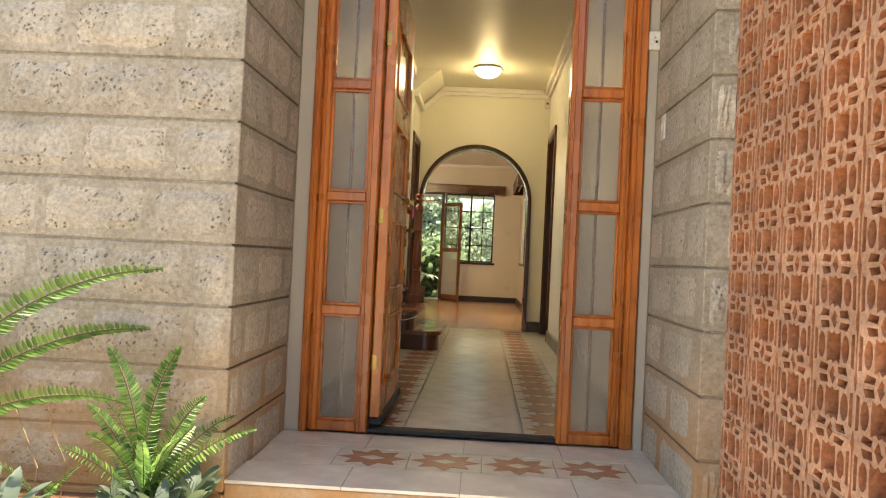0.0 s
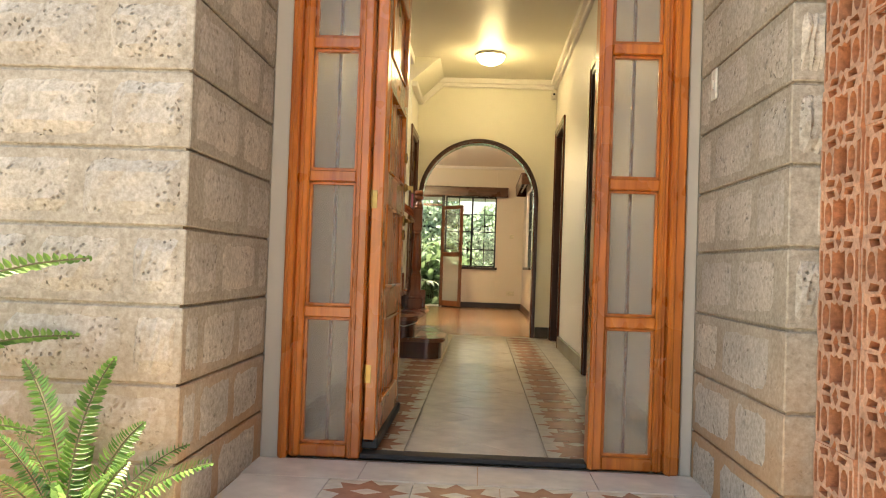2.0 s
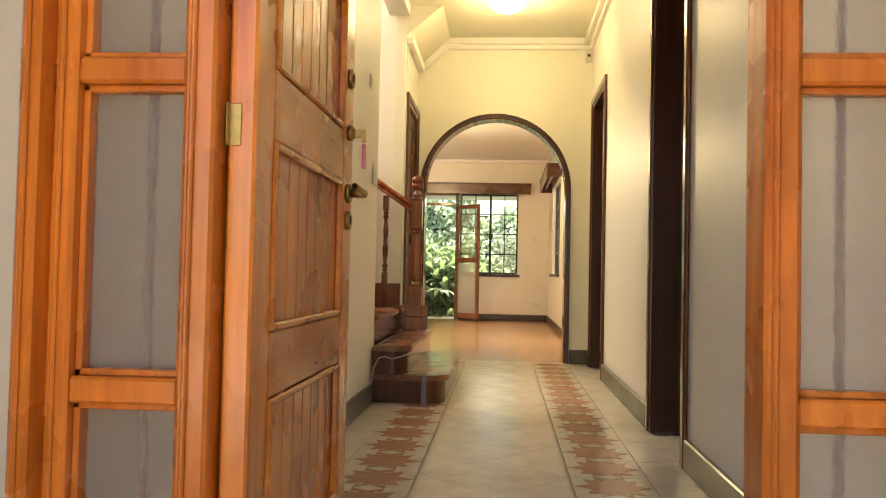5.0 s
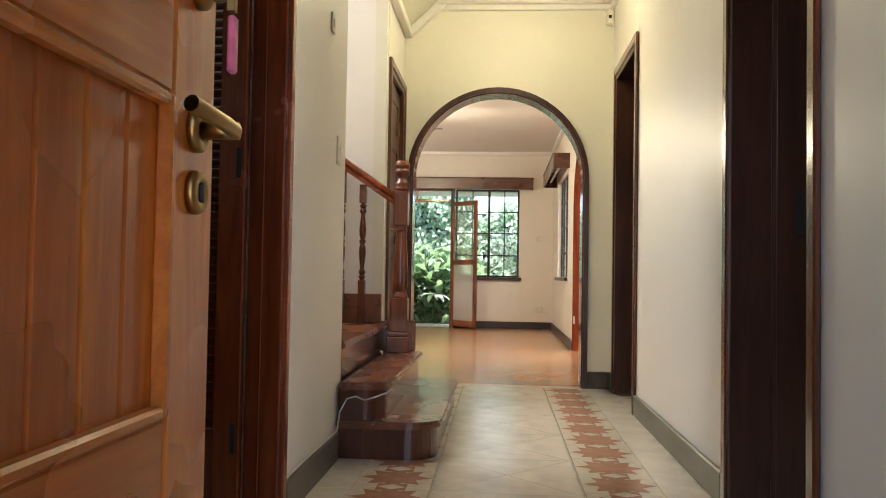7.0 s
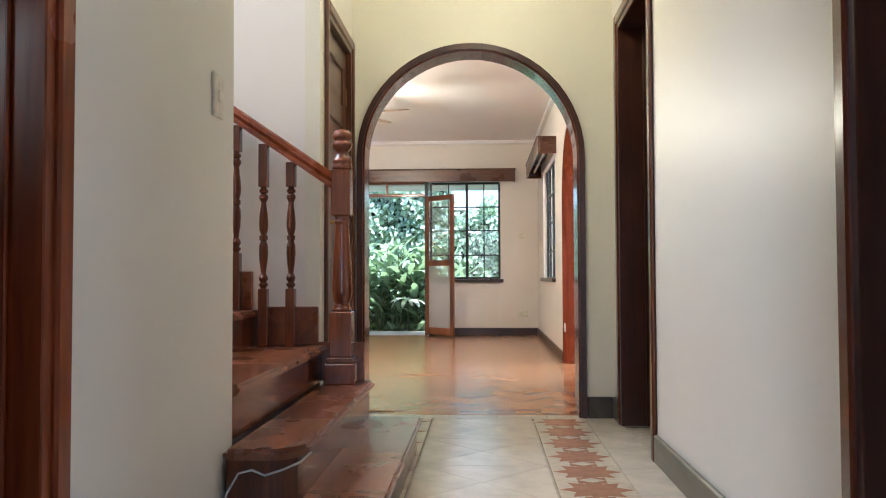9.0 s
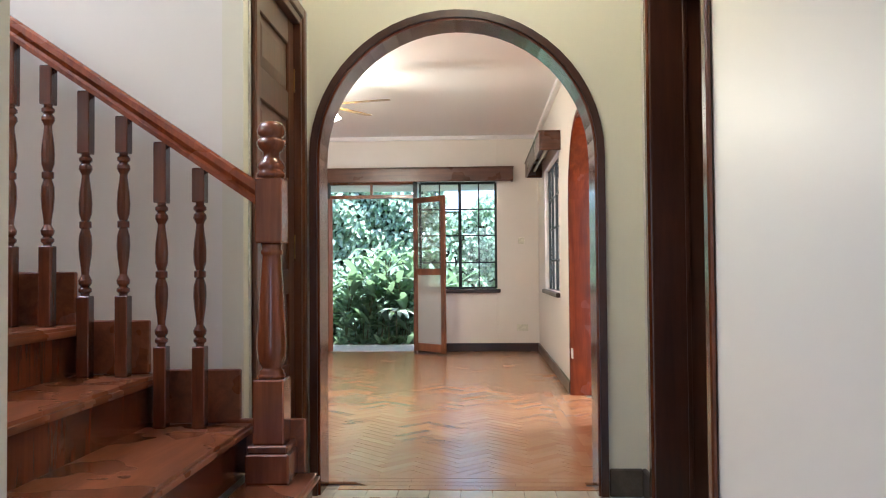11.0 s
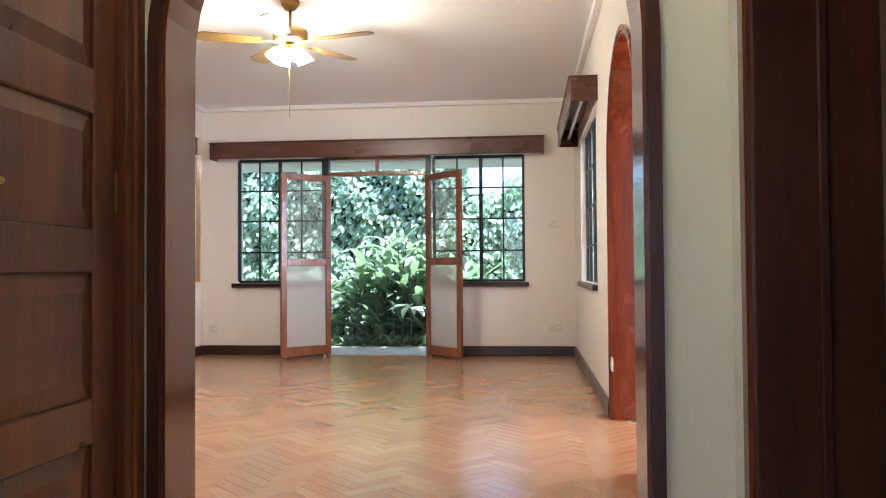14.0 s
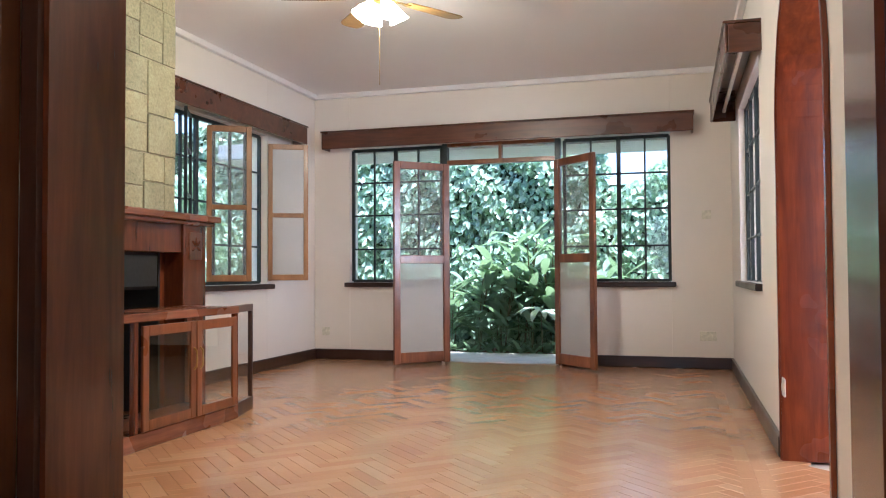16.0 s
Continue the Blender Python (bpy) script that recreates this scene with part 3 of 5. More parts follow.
for x0, x1, y0, y1 in ((-0.726, -0.69, -0.05, 0.10), (-0.69, -0.648, -0.005, 0.08), (-0.455, -0.40, -0.01, 0.10), (0.515, 0.571, -0.01, 0.10), (0.772, 0.81, -0.005, 0.08), (0.81, 0.866, -0.05, 0.10)):
    part("jamb", boxes([(x0, x1, y0, y1, 0, ZT)], 0.006), M_FRAME, ent)
    part("bead", boxes([(x0 + 0.012, x0 + 0.022, y0 - 0.008, y0, 0.0, ZT)], 0.003), M_FRAME, ent)
part("head", boxes([(-0.726, 0.873, -0.03, 0.10, ZT, ZT + 0.07)], 0.006), M_FRAME, ent)
part("threshold", boxes([(-0.40, 0.515, 0.0, 0.09, 0, 0.02)], 0.004), M_BLACK, ent, "black metal threshold strip")
for gx0, gx1 in ((-0.648, -0.455), (0.571, 0.772)):
    rails = [0.0, 0.566, 1.122, 1.672, 2.22]
    for i, z in enumerate(rails):
        h = 0.05 if i == 0 else 0.046
        part("rail", boxes([(gx0, gx1, 0.0, 0.08, z, z + h)], 0.005), M_FRAME, ent)
        if i < 4:
            zt = rails[i + 1]
            g = part("pane", boxes([(gx0 + 0.004, gx1 - 0.004, 0.046, 0.051, z + h, zt)], 0), M_OBSC, ent, "patterned obscure glass pane")
            g.visible_shadow = False
            part("glazing_bead", boxes([(gx0, gx0 + 0.012, 0.02, 0.046, z + h, zt), (gx1 - 0.012, gx1, 0.02, 0.046, z + h, zt),
                                        (gx0, gx1, 0.02, 0.046, z + h, z + h + 0.012), (gx0, gx1, 0.02, 0.046, zt - 0.012, zt)], 0.002), M_FRAME, ent)
    part("security_bar", boxes([((gx0 + gx1) / 2 - 0.007, (gx0 + gx1) / 2 + 0.007, 0.085, 0.099, 0.03, 2.28)], 0.002), M_MAHOG, ent, "slim brown metal bar behind the glass")

# ---- entrance door, standing open ----
DW, DT = 0.905, 0.05
door = thing("front_door", "varnished brown panelled front door with vertical boards, standing open", "door", (-0.395, 0.045, 0.0), 90)
part("stile", boxes([(0, 0.115, -DT, 0, 0.055, 2.27)], 0.005), M_DOOR, door)
part("stile", boxes([(0.775, DW, -DT, 0, 0.055, 2.27)], 0.005), M_DOOR, door)
zr = [(0.075, 0.20), (0.555, 0.685), (1.05, 1.19), (1.548, 1.682), (2.055, 2.27)]
for a, b in zr:
    part("rail", boxes([(0.117, 0.773, -DT, 0, a, b)], 0.005), M_DOORH, door)
part("weather_strip", boxes([(0.0, DW, -DT - 0.012, 0.004, 0.032, 0.073)], 0.004), M_BLACK, door, "black rubber weather strip")
for (a, b), (c, d) in zip(zr, zr[1:]):
    for k in range(8):
        x0 = 0.117 + k * 0.082
        part("board", boxes([(x0 + 0.001, x0 + 0.081, -DT + 0.014, -0.014, b + 0.001, c - 0.001)], 0.004), M_DOOR, door)
    part("panel_moulding", boxes([(0.117, 0.132, -DT - 0.006, -DT + 0.014, b, c), (0.758, 0.773, -DT - 0.006, -DT + 0.014, b, c), (0.132, 0.758, -DT - 0.006, -DT + 0.014, b, b + 0.015),
                                  (0.132, 0.758, -DT - 0.006, -DT + 0.014, c - 0.015, c)], 0.004), M_DOORH, door)


def disc(r, h, seg=20):
    return lathe([(r, 0), (r, h * 0.6), (r * 0.9, h), (r * 0.55, h), (r * 0.5, h * 0.8)], seg)


FRONT = Matrix.Rotation(radians(90), 4, "X")
for z, nm in ((1.343, "lock_rose"), (1.02, "handle_rose"), (0.945, "lock_rose")):
    ro = part(nm, moved(disc(0.027, 0.012), Matrix.Translation((0.838, -DT, z)) @ FRONT), M_BRASS, door, "round brass escutcheon", True)
    if nm == "lock_rose":
        part("keyhole", boxes([(0.834, 0.842, -DT - 0.0135, -DT - 0.009, z - 0.012, z + 0.012)], 0.001), M_BLACK, ro)
hd = merge(moved(lathe([(0.011, 0), (0.011, 0.045)], 12), Matrix.Translation((0.838, -DT - 0.01, 1.02)) @ FRONT),
           tube([(0.838, -DT - 0.05, 1.02), (0.80, -DT - 0.053, 1.021), (0.75, -DT - 0.05, 1.024), (0.715, -DT - 0.044, 1.028)], 0.0095, 10))
part("handle", hd, M_BRASS, door, "brass lever handle", True)
part("key_cylinder", moved(lathe([(0.022, 0), (0.022, 0.01), (0.012, 0.02)], 16), Matrix.Translation((0.838, -DT, 1.19)) @ FRONT), M_BRASS, door, "brass key cylinder", True)
key = part("key", boxes([(0.835, 0.841, -DT - 0.045, -DT - 0.018, 1.178, 1.20), (0.832, 0.844, -DT - 0.048, -DT - 0.038, 1.165, 1.20)], 0.001), M_BRASS, door, "key left in the lock")
part("key_tag", boxes([(0.829, 0.845, -DT - 0.050, -DT - 0.040, 1.09, 1.16)], 0.003), M_PINK, key, "pink plastic key tag")
part("peephole", moved(lathe([(0.012, 0), (0.012, 0.006), (0.006, 0.006), (0.005, 0.003)], 16), Matrix.Translation((0.445, -DT, 1.62)) @ FRONT), M_BRASS, door, "brass peephole", True)
part("number_plate", boxes([(0.452, 0.478, -DT + 0.005, -DT + 0.013, 1.965, 2.012)], 0.001), M_BRASS, door, "small brass plate")
hi = merge(moved(lathe([(0.011, 0), (0.011, 0.045)], 12), Matrix.Translation((0.838, 0.0, 1.02)) @ Matrix.Rotation(radians(-90), 4, "X")),
           tube([(0.838, 0.046, 1.02), (0.78, 0.05, 1.021), (0.72, 0.045, 1.025)], 0.0095, 10))
part("handle", hi, M_BRASS, door, "brass inside lever handle", True)
for z in (0.30, 1.02, 1.90):
    h = part("hinge", boxes([(-0.003, -0.001, -DT * 0.5, 0.0, z, z + 0.075), (-0.016, -0.004, -0.004, -0.001, z, z + 0.075)], 0.001), M_BRASS, door, "brass butt hinge")
    part("hinge_knuckle", lathe([(0.005, z), (0.005, z + 0.075)], 10), M_BRASS, h)

# ---- louvred door, open into the side room ----
lou = thing("louvred_door", "red-brown louvred door standing open", "door", (-0.818, 2.846, 0.0), 180)
part("stile", boxes([(0, 0.09, -0.002, 0.036, 0.02, 2.06)], 0.004), M_RED, lou)
part("stile", boxes([(0.62, 0.71, -0.002, 0.036, 0.02, 2.06)], 0.004), M_RED, lou)
part("rail", boxes([(0.09, 0.62, -0.002, 0.036, 0.02, 0.33)], 0.004), M_MAHOG, lou)
part("rail", boxes([(0.09, 0.62, -0.002, 0.036, 1.97, 2.06)], 0.004), M_MAHOG, lou)
sl = part("slat", moved(boxes([(0.09, 0.62, -0.024, 0.024, -0.0035, 0.0035)], 0.002), Matrix.Rotation(radians(-38), 4, "X")), M_MAHOG, lou)
sl.location = (0, 0.017, 0.348)
for i in range(1, 55):
    share("slat", sl.data, lou, Matrix.Translation((0, 0.017, 0.348 + i * 0.0296)))
for z in (0.25, 1.16, 1.80):
    part("hinge", boxes([(0.012, 0.03, 0.036, 0.039, z, z + 0.10)], 0.001), M_BLACK, lou, "dark metal hinge")

# ---- panelled door beside the stairs ----
pd = thing("panel_door", "worn dark brown panelled door, closed, beside the stairs", "door", (-0.775, 5.627, 0.0), 90)
PW = 0.697
part("stile", boxes([(0, 0.105, -0.02, 0.02, 0.01, 2.22)], 0.004), M_OLIVE, pd)
part("stile", boxes([(PW - 0.105, PW, -0.02, 0.02, 0.01, 2.22)], 0.004), M_OLIVE, pd)
pz = [(0.01, 0.20), (0.523, 0.64), (0.958, 1.072), (1.365, 1.484), (1.75, 1.88), (2.10, 2.22)]
for a, b in pz:
    part("rail", boxes([(0.106, PW - 0.106, -0.02, 0.02, a, b)], 0.004), M_OLIVE, pd)
for (a, b), (c, d) in zip(pz, pz[1:]):
    bm = bmesh.new()
    x0, x1 = 0.106, PW - 0.106
    rim = [bm.verts.new(v) for v in ((x0, -0.008, b), (x1, -0.008, b), (x1, -0.008, c), (x0, -0.008, c))]
    k = min(0.05, (c - b) * 0.25)
    top = [bm.verts.new(v) for v in ((x0 + k, -0.018, b + k), (x1 - k, -0.018, b + k), (x1 - k, -0.018, c - k), (x0 + k, -0.018, c - k))]
    back = [bm.verts.new((v.co.x, 0.01, v.co.z)) for v in rim]
    for i in range(4):
        j = (i + 1) % 4
        bm.faces.new((rim[i], rim[j], top[j], top[i]))
        bm.faces.new((rim[j], rim[i], back[i], back[j]))
    bm.faces.new(top)
    bm.faces.new(back[::-1])
    part("panel", bm, M_OLIVE, pd)
pl = part("lock_plate", boxes([(0.040, 0.078, -0.026, -0.02, 1.02, 1.21)], 0.004), M_BRASS, pd, "long brass lock plate")
part("handle", merge(moved(lathe([(0.009, 0), (0.009, 0.05)], 10), Matrix.Translation((0.059, -0.024, 1.15)) @ FRONT), tube([(0.059, -0.07, 1.15), (0.10, -0.073, 1.151), (0.155, -0.068, 1.148)], 0.008, 8)), M_BRASS, pl, "brass lever handle", True)
for z in (0.25, 1.12, 1.90):
    part("hinge", boxes([(PW - 0.004, PW + 0.022, -0.026, -0.020, z, z + 0.11)], 0.001), M_BRASS, pd, "brass hinge")

# ---- staircase ----
def plate(points, z0, z1, bevel=0.006):
    bm = bmesh.new()
    f = bm.faces.new([bm.verts.new((x, y, z0)) for x, y in points])
    r = bmesh.ops.extrude_face_region(bm, geom=[f])
    bmesh.ops.translate(bm, verts=[g for g in r["geom"] if isinstance(g, bmesh.types.BMVert)], vec=(0, 0, z1 - z0))
    bmesh.ops.recalc_face_normals(bm, faces=bm.faces[:])
    if bevel:
        bmesh.ops.bevel(bm, geom=[e for e in bm.edges if abs(e.verts[0].co.z - e.verts[1].co.z) < 1e-4], offset=bevel, segments=2, affect="EDGES", clamp_overlap=True)
    return bm


def step_outline(x0, x1, y0, y1, r):
    pts = [(x0, y1), (x0, y0)]
    pts += [(x1 - r + r * math.sin(a), y0 + r - r * math.cos(a)) for a in (i * math.pi / 16 for i in range(9))]
    return pts + [(x1, y1)]


st = thing("staircase", "polished mahogany stairs with rounded bottom steps", "staircase")
RISE, NOSE = 0.175, [-0.225, -0.46, -0.69] + [-1.02 - 0.27 * k for k in range(10)]
for k in range(12):
    z = RISE * (k + 1)
    y0 = 3.85 if k < 2 else 3.975
    x0 = NOSE[k] - 0.37 if k else -0.705
    x1 = NOSE[k]
    if k == 1:
        x0 = -0.70
    r = (0.16, 0.12)[k] if k < 2 else 0.012
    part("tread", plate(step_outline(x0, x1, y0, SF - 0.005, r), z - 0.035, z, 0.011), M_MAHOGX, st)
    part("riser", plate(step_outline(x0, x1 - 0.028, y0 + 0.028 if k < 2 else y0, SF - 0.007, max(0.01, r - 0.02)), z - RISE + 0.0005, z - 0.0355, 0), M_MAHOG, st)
for k in range(1, 12):
    part("wall_string", boxes([(NOSE[k] - 0.33, NOSE[k] - 0.05, SF - 0.026, SF - 0.003, RISE * (k + 1), RISE * (k + 1) + 0.19)], 0.004), M_MAHOGX, st)


def turned(z0, z1, r):
    """Profile of a turned baluster: two long swellings between rings."""
    h = z1 - z0
    half = [(0.62, 0), (0.62, .015), (0.95, .03), (0.95, .05), (0.60, .065), (0.92, .085), (0.98, .11), (0.70, .135), (0.55, .15), (0.62, .19), (0.86, .27), (0.98, .35), (0.92, .42), (0.66, .462), (0.60, .47), (0.88, .48), (0.88, .495)]
    rows = half + [(a, 1 - b) for a, b in reversed(half)]
    return lathe([(r * a, z0 + h * b) for a, b in rows], 14)


NX, NY = -0.605, 5.34
nw = thing("newel_post", "turned mahogany newel post standing on the second step", "newel post", (NX, NY, 2 * RISE))
part("base", boxes([(-0.074, 0.074, -0.074, 0.074, 0.0, 0.10), (-0.068, 0.068, -0.068, 0.068, 0.10, 0.128)], 0.006), M_NEWEL, nw)
part("lower_block", boxes([(-0.053, 0.053, -0.053, 0.053, 0.128, 0.345)], 0.005), M_NEWEL, nw)
part("shaft", lathe([(0.034 * a, 0.345 + 0.462 * b) for a, b in ((1.25, 0), (1.4, .012), (1.4, .03), (1.2, .04), (1.3, .055), (1.05, .07), (1.0, .085), (1.2, .11), (1.42, .15), (1.5, .21), (1.48, .30), (1.3, .52), (1.08, .78), (0.98, .90), (1.0, .915), (1.16, .925), (1.16, .945), (1.0, .955), (1.05, .98), (1.05, 1.0))], 24), M_NEWEL, nw, smooth=True)
part("upper_block", boxes([(-0.046, 0.046, -0.046, 0.046, 0.807, 1.03)], 0.005), M_NEWEL, nw)
part("finial", lathe([(0.046, 1.03), (0.050, 1.036), (0.050, 1.050), (0.044, 1.056), (0.049, 1.066), (0.046, 1.082), (0.036, 1.094), (0.029, 1.108), (0.029, 1.120), (0.042, 1.130), (0.050, 1.146), (0.050, 1.158), (0.042, 1.168), (0.038, 1.172), (0.047, 1.178), (0.050, 1.192), (0.044, 1.212), (0.036, 1.224), (0.0, 1.226)], 24), M_NEWEL, nw, smooth=True)

bal = thing("stair_balustrade", "mahogany handrail on turned balusters along the stairs", "balustrade")
SL = 0.68
def rail_z(x):
    return 1.31 + SL * (-0.63 - x)
rx1 = -2.6
L = math.hypot(rx1 + 0.63, rail_z(rx1) - 1.31)
prof = [(-0.032, -0.03), (0.032, -0.03), (0.032, -0.015), (0.026, -0.005), (0.034, 0.01), (0.030, 0.03), (0.015, 0.038), (-0.015, 0.038), (-0.030, 0.03), (-0.034, 0.01), (-0.026, -0.005), (-0.032, -0.015)]
bm = bmesh.new()
ra = [bm.verts.new((0, y, z)) for y, z in prof]
rb = [bm.verts.new((L, y, z)) for y, z in prof]
for i in range(len(prof)):
    j = (i + 1) % len(prof)
    bm.faces.new((ra[i], ra[j], rb[j], rb[i]))
bm.faces.new(ra)
bm.faces.new(rb[::-1])
bmesh.ops.recalc_face_normals(bm, faces=bm.faces[:])
moved(bm, Matrix.Translation((-0.63, NY, 1.31)) @ Matrix.Rotation(math.pi, 4, "Z") @ Matrix.Rotation(-math.atan(SL), 4, "Y"))
part("handrail", bm, M_RED, bal)
shared = {}
for i in range(13):
    x = -0.855 - 0.135 * i
    k = max(j for j in range(13) if NOSE[j] >= x)
    z0 = RISE * (k + 1)
    z1 = rail_z(x) - 0.03 - 0.014
    h = round(z1 - z0, 3)
    if h not in shared:
        zb, zt = 0.28, 0.775
        b = merge(boxes([(-0.022, 0.022, -0.022, 0.022, 0, zb), (-0.022, 0.022, -0.022, 0.022, zt, h)], 0.003), turned(zb, zt, 0.023))
        shared[h] = part("baluster", b, M_MAHOG, bal)
        shared[h].matrix_basis = Matrix.Translation((x, NY, z0))
    else:
        share("baluster", shared[h].data, bal, Matrix.Translation((x, NY, z0)))

cab = tagged(part("cable", merge(tube([(-0.69, 3.80, 0.14), (-0.685, 3.83, 0.22), (-0.66, 3.87, 0.275), (-0.62, 3.872, 0.285), (-0.58, 3.87, 0.27), (-0.53, 3.875, 0.285), (-0.485, 3.93, 0.297), (-0.478, 4.05, 0.30)], 0.0035),
             tube([(-0.700, 2.95, 0.134), (-0.699, 3.3, 0.137), (-0.698, 3.6, 0.135), (-0.69, 3.80, 0.14)], 0.0035)), M_CABLE), "white cable along the skirting and bottom steps", "cable")
tagged(part("cable", tube([(-0.731, 5.505, 0.0), (-0.730, 5.51, 0.6), (-0.731, 5.505, 1.2), (-0.730, 5.51, 1.8), (-0.731, 5.507, 2.3), (-0.73, 5.508, 2.7)], 0.004), M_CABLE), "thin cable running up beside the panelled door", "cable")
tagged(part("cable", tube([(-0.712, 6.412, 0.0), (-0.708, 6.414, 0.5), (-0.718, 6.412, 0.9), (-0.709, 6.414, 1.3), (-0.716, 6.413, 1.8), (-0.712, 6.412, 2.3)], 0.005), M_CABLE), "thin cable running up beside the arch", "cable")


# ---- small wall fittings ----
def switch_plate(name, label, m, w, h, rockers=1):
    t = thing(name, label, "switch")
    t.matrix_basis = m
    part("plate", boxes([(-w / 2, w / 2, -0.009, 0, -h / 2, h / 2)], 0.003), M_PLASTIC, t)
    for i in range(rockers):
        cx = (i - (rockers - 1) / 2) * w / max(rockers, 1) * 0.8
        part("rocker", boxes([(cx - 0.009, cx + 0.009, -0.014, -0.008, -0.018, 0.018)], 0.002), M_PLASTIC, t)
    return t


EAST, WEST, SOUTH = 90, -90, 0   # faces +x, -x, -y
switch_plate("light_switch", "ivory plastic light switch on the hall wall", pose(HL, 3.80, 1.40, 0, 0, EAST), 0.085, 0.13, 1)
switch_plate("light_switch", "ivory plastic light switch on the hall wall", pose(HL, 3.62, 1.93, 0, 0, EAST), 0.06, 0.085, 1)
switch_plate("doorbell_switch", "white plastic bell switch on the porch wall", pose(0.915, -0.24, 1.50, 0, 0, WEST), 0.06, 0.115, 1)
switch_plate("wall_socket", "white double socket on the far wall", pose(0.645, LF, 0.30, 0, 0, SOUTH), 0.145, 0.085, 2)
switch_plate("wall_socket", "white socket on the far wall", pose(-3.17, LF, 0.29, 0, 0, SOUTH), 0.085, 0.085, 1)
switch_plate("wall_switch", "faint white switch on the far wall", pose(0.642, LF, 1.416, 0, 0, SOUTH), 0.08, 0.08, 1)
switch_plate("wall_socket", "ivory socket beside the arch", pose(LR, 9.18, 0.35, 0, 0, WEST), 0.085, 0.085, 1)
det = thing("motion_sensor", "small cream alarm sensor in the hall corner", "sensor", (0.845, ARCH_Y, 2.84))
part("body", boxes([(-0.03, 0.03, -0.04, 0, -0.06, 0.06)], 0.008), M_PLASTIC, det)
part("lens", boxes([(-0.012, 0.012, -0.046, -0.04, -0.012, 0.012)], 0.003), M_BLACK, det)
bx = thing("alarm_box", "cream plastic alarm keypad box beside the entrance", "alarm box", (0.895, -0.02, 1.945))
part("body", boxes([(-0.028, 0.03, -0.03, 0.0, -0.045, 0.045)], 0.005), M_PLASTIC, bx)
part("key_switch", moved(lathe([(0.006, 0), (0.006, 0.006)], 10), Matrix.Translation((0.006, -0.03, -0.008)) @ FRONT), M_BLACK, bx)
part("key_switch", moved(lathe([(0.003, 0), (0.003, 0.006)], 8), Matrix.Translation((0.0, -0.03, 0.012)) @ FRONT), M_BLACK, bx)

# ---- lamps ----
hl = thing("ceiling_lamp", "round lit glass ceiling lamp in the hall", "lamp", (0.09, 5.28, CEIL_H))
part("base", lathe([(0.155, -0.025), (0.16, -0.012), (0.15, 0.0)], 28), M_PLASTIC, hl, smooth=True)
g = part("glass_bowl", lathe([(0.0, -0.115), (0.06, -0.11), (0.105, -0.09), (0.135, -0.06), (0.15, -0.026)], 28), M_GLOWH, hl, "glowing ribbed glass bowl", True)
g.visible_shadow = False

FX, FY = -1.25, 9.45
fan = thing("ceiling_fan", "brass ceiling fan with wooden blades and lit glass shades", "ceiling fan", (FX, FY, CEIL_L), 0)
fan.matrix_basis = fan.matrix_basis @ Matrix.Diagonal((1, 1, 0.84, 1))
part("canopy", lathe([(0.015, -0.075), (0.035, -0.07), (0.06, -0.03), (0.065, 0.0)], 20), M_BRASS, fan, smooth=True)
part("rod", lathe([(0.011, -0.22), (0.011, -0.06)], 10), M_BRASS, fan, smooth=True)
part("motor", lathe([(0.03, -0.345), (0.10, -0.335), (0.118, -0.315), (0.12, -0.25), (0.115, -0.235), (0.08, -0.222), (0.02, -0.215)], 28), M_BRASS, fan, "brass motor housing", True)
for i in range(5):
    b = bmesh.new()
    pts = [(0.20, -0.045), (0.34, -0.062), (0.57, -0.07), (0.61, -0.05), (0.62, 0), (0.61, 0.05), (0.57, 0.07), (0.34, 0.062), (0.20, 0.045)]
    f = b.faces.new([b.verts.new((x, y, 0)) for x, y in pts])
    r = bmesh.ops.extrude_face_region(b, geom=[f])
    bmesh.ops.translate(b, verts=[q for q in r["geom"] if isinstance(q, bmesh.types.BMVert)], vec=(0, 0, 0.008))
    bmesh.ops.recalc_face_normals(b, faces=b.faces[:])
    m = Matrix.Rotation(radians(-14 + 72 * i), 4, "Z") @ Matrix.Translation((0, 0, -0.335)) @ Matrix.Rotation(radians(10), 4, "X")
    bl = part("blade", moved(b, m), M_BLADE, fan, "golden brown wooden fan blade")
    part("blade_arm", moved(boxes([(0.09, 0.23, -0.014, 0.014, -0.006, 0.0)], 0.002), m), M_BRASS, bl)
part("light_fitter", lathe([(0.02, -0.43), (0.05, -0.415), (0.055, -0.375), (0.03, -0.345)], 20), M_BRASS, fan, smooth=True)
for i in range(4):
    m = Matrix.Rotation(radians(45 + 90 * i), 4, "Z") @ Matrix.Translation((0.075, 0, -0.405)) @ Matrix.Rotation(radians(-32), 4, "Y")
    g = part("glass_shade", moved(lathe([(0.022, 0.03), (0.028, 0.0), (0.046, -0.03), (0.052, -0.065), (0.062, -0.09), (0.05, -0.088), (0.0, -0.07)], 16), m), M_GLOWF, fan, "glowing tulip glass shade", True)
    g.visible_shadow = False
part("pull_chain", tube([(0.0, -0.02, -0.43), (0.0, -0.021, -0.6), (0.001, -0.02, -0.95)], 0.0018, 5), M_BRASS, fan)

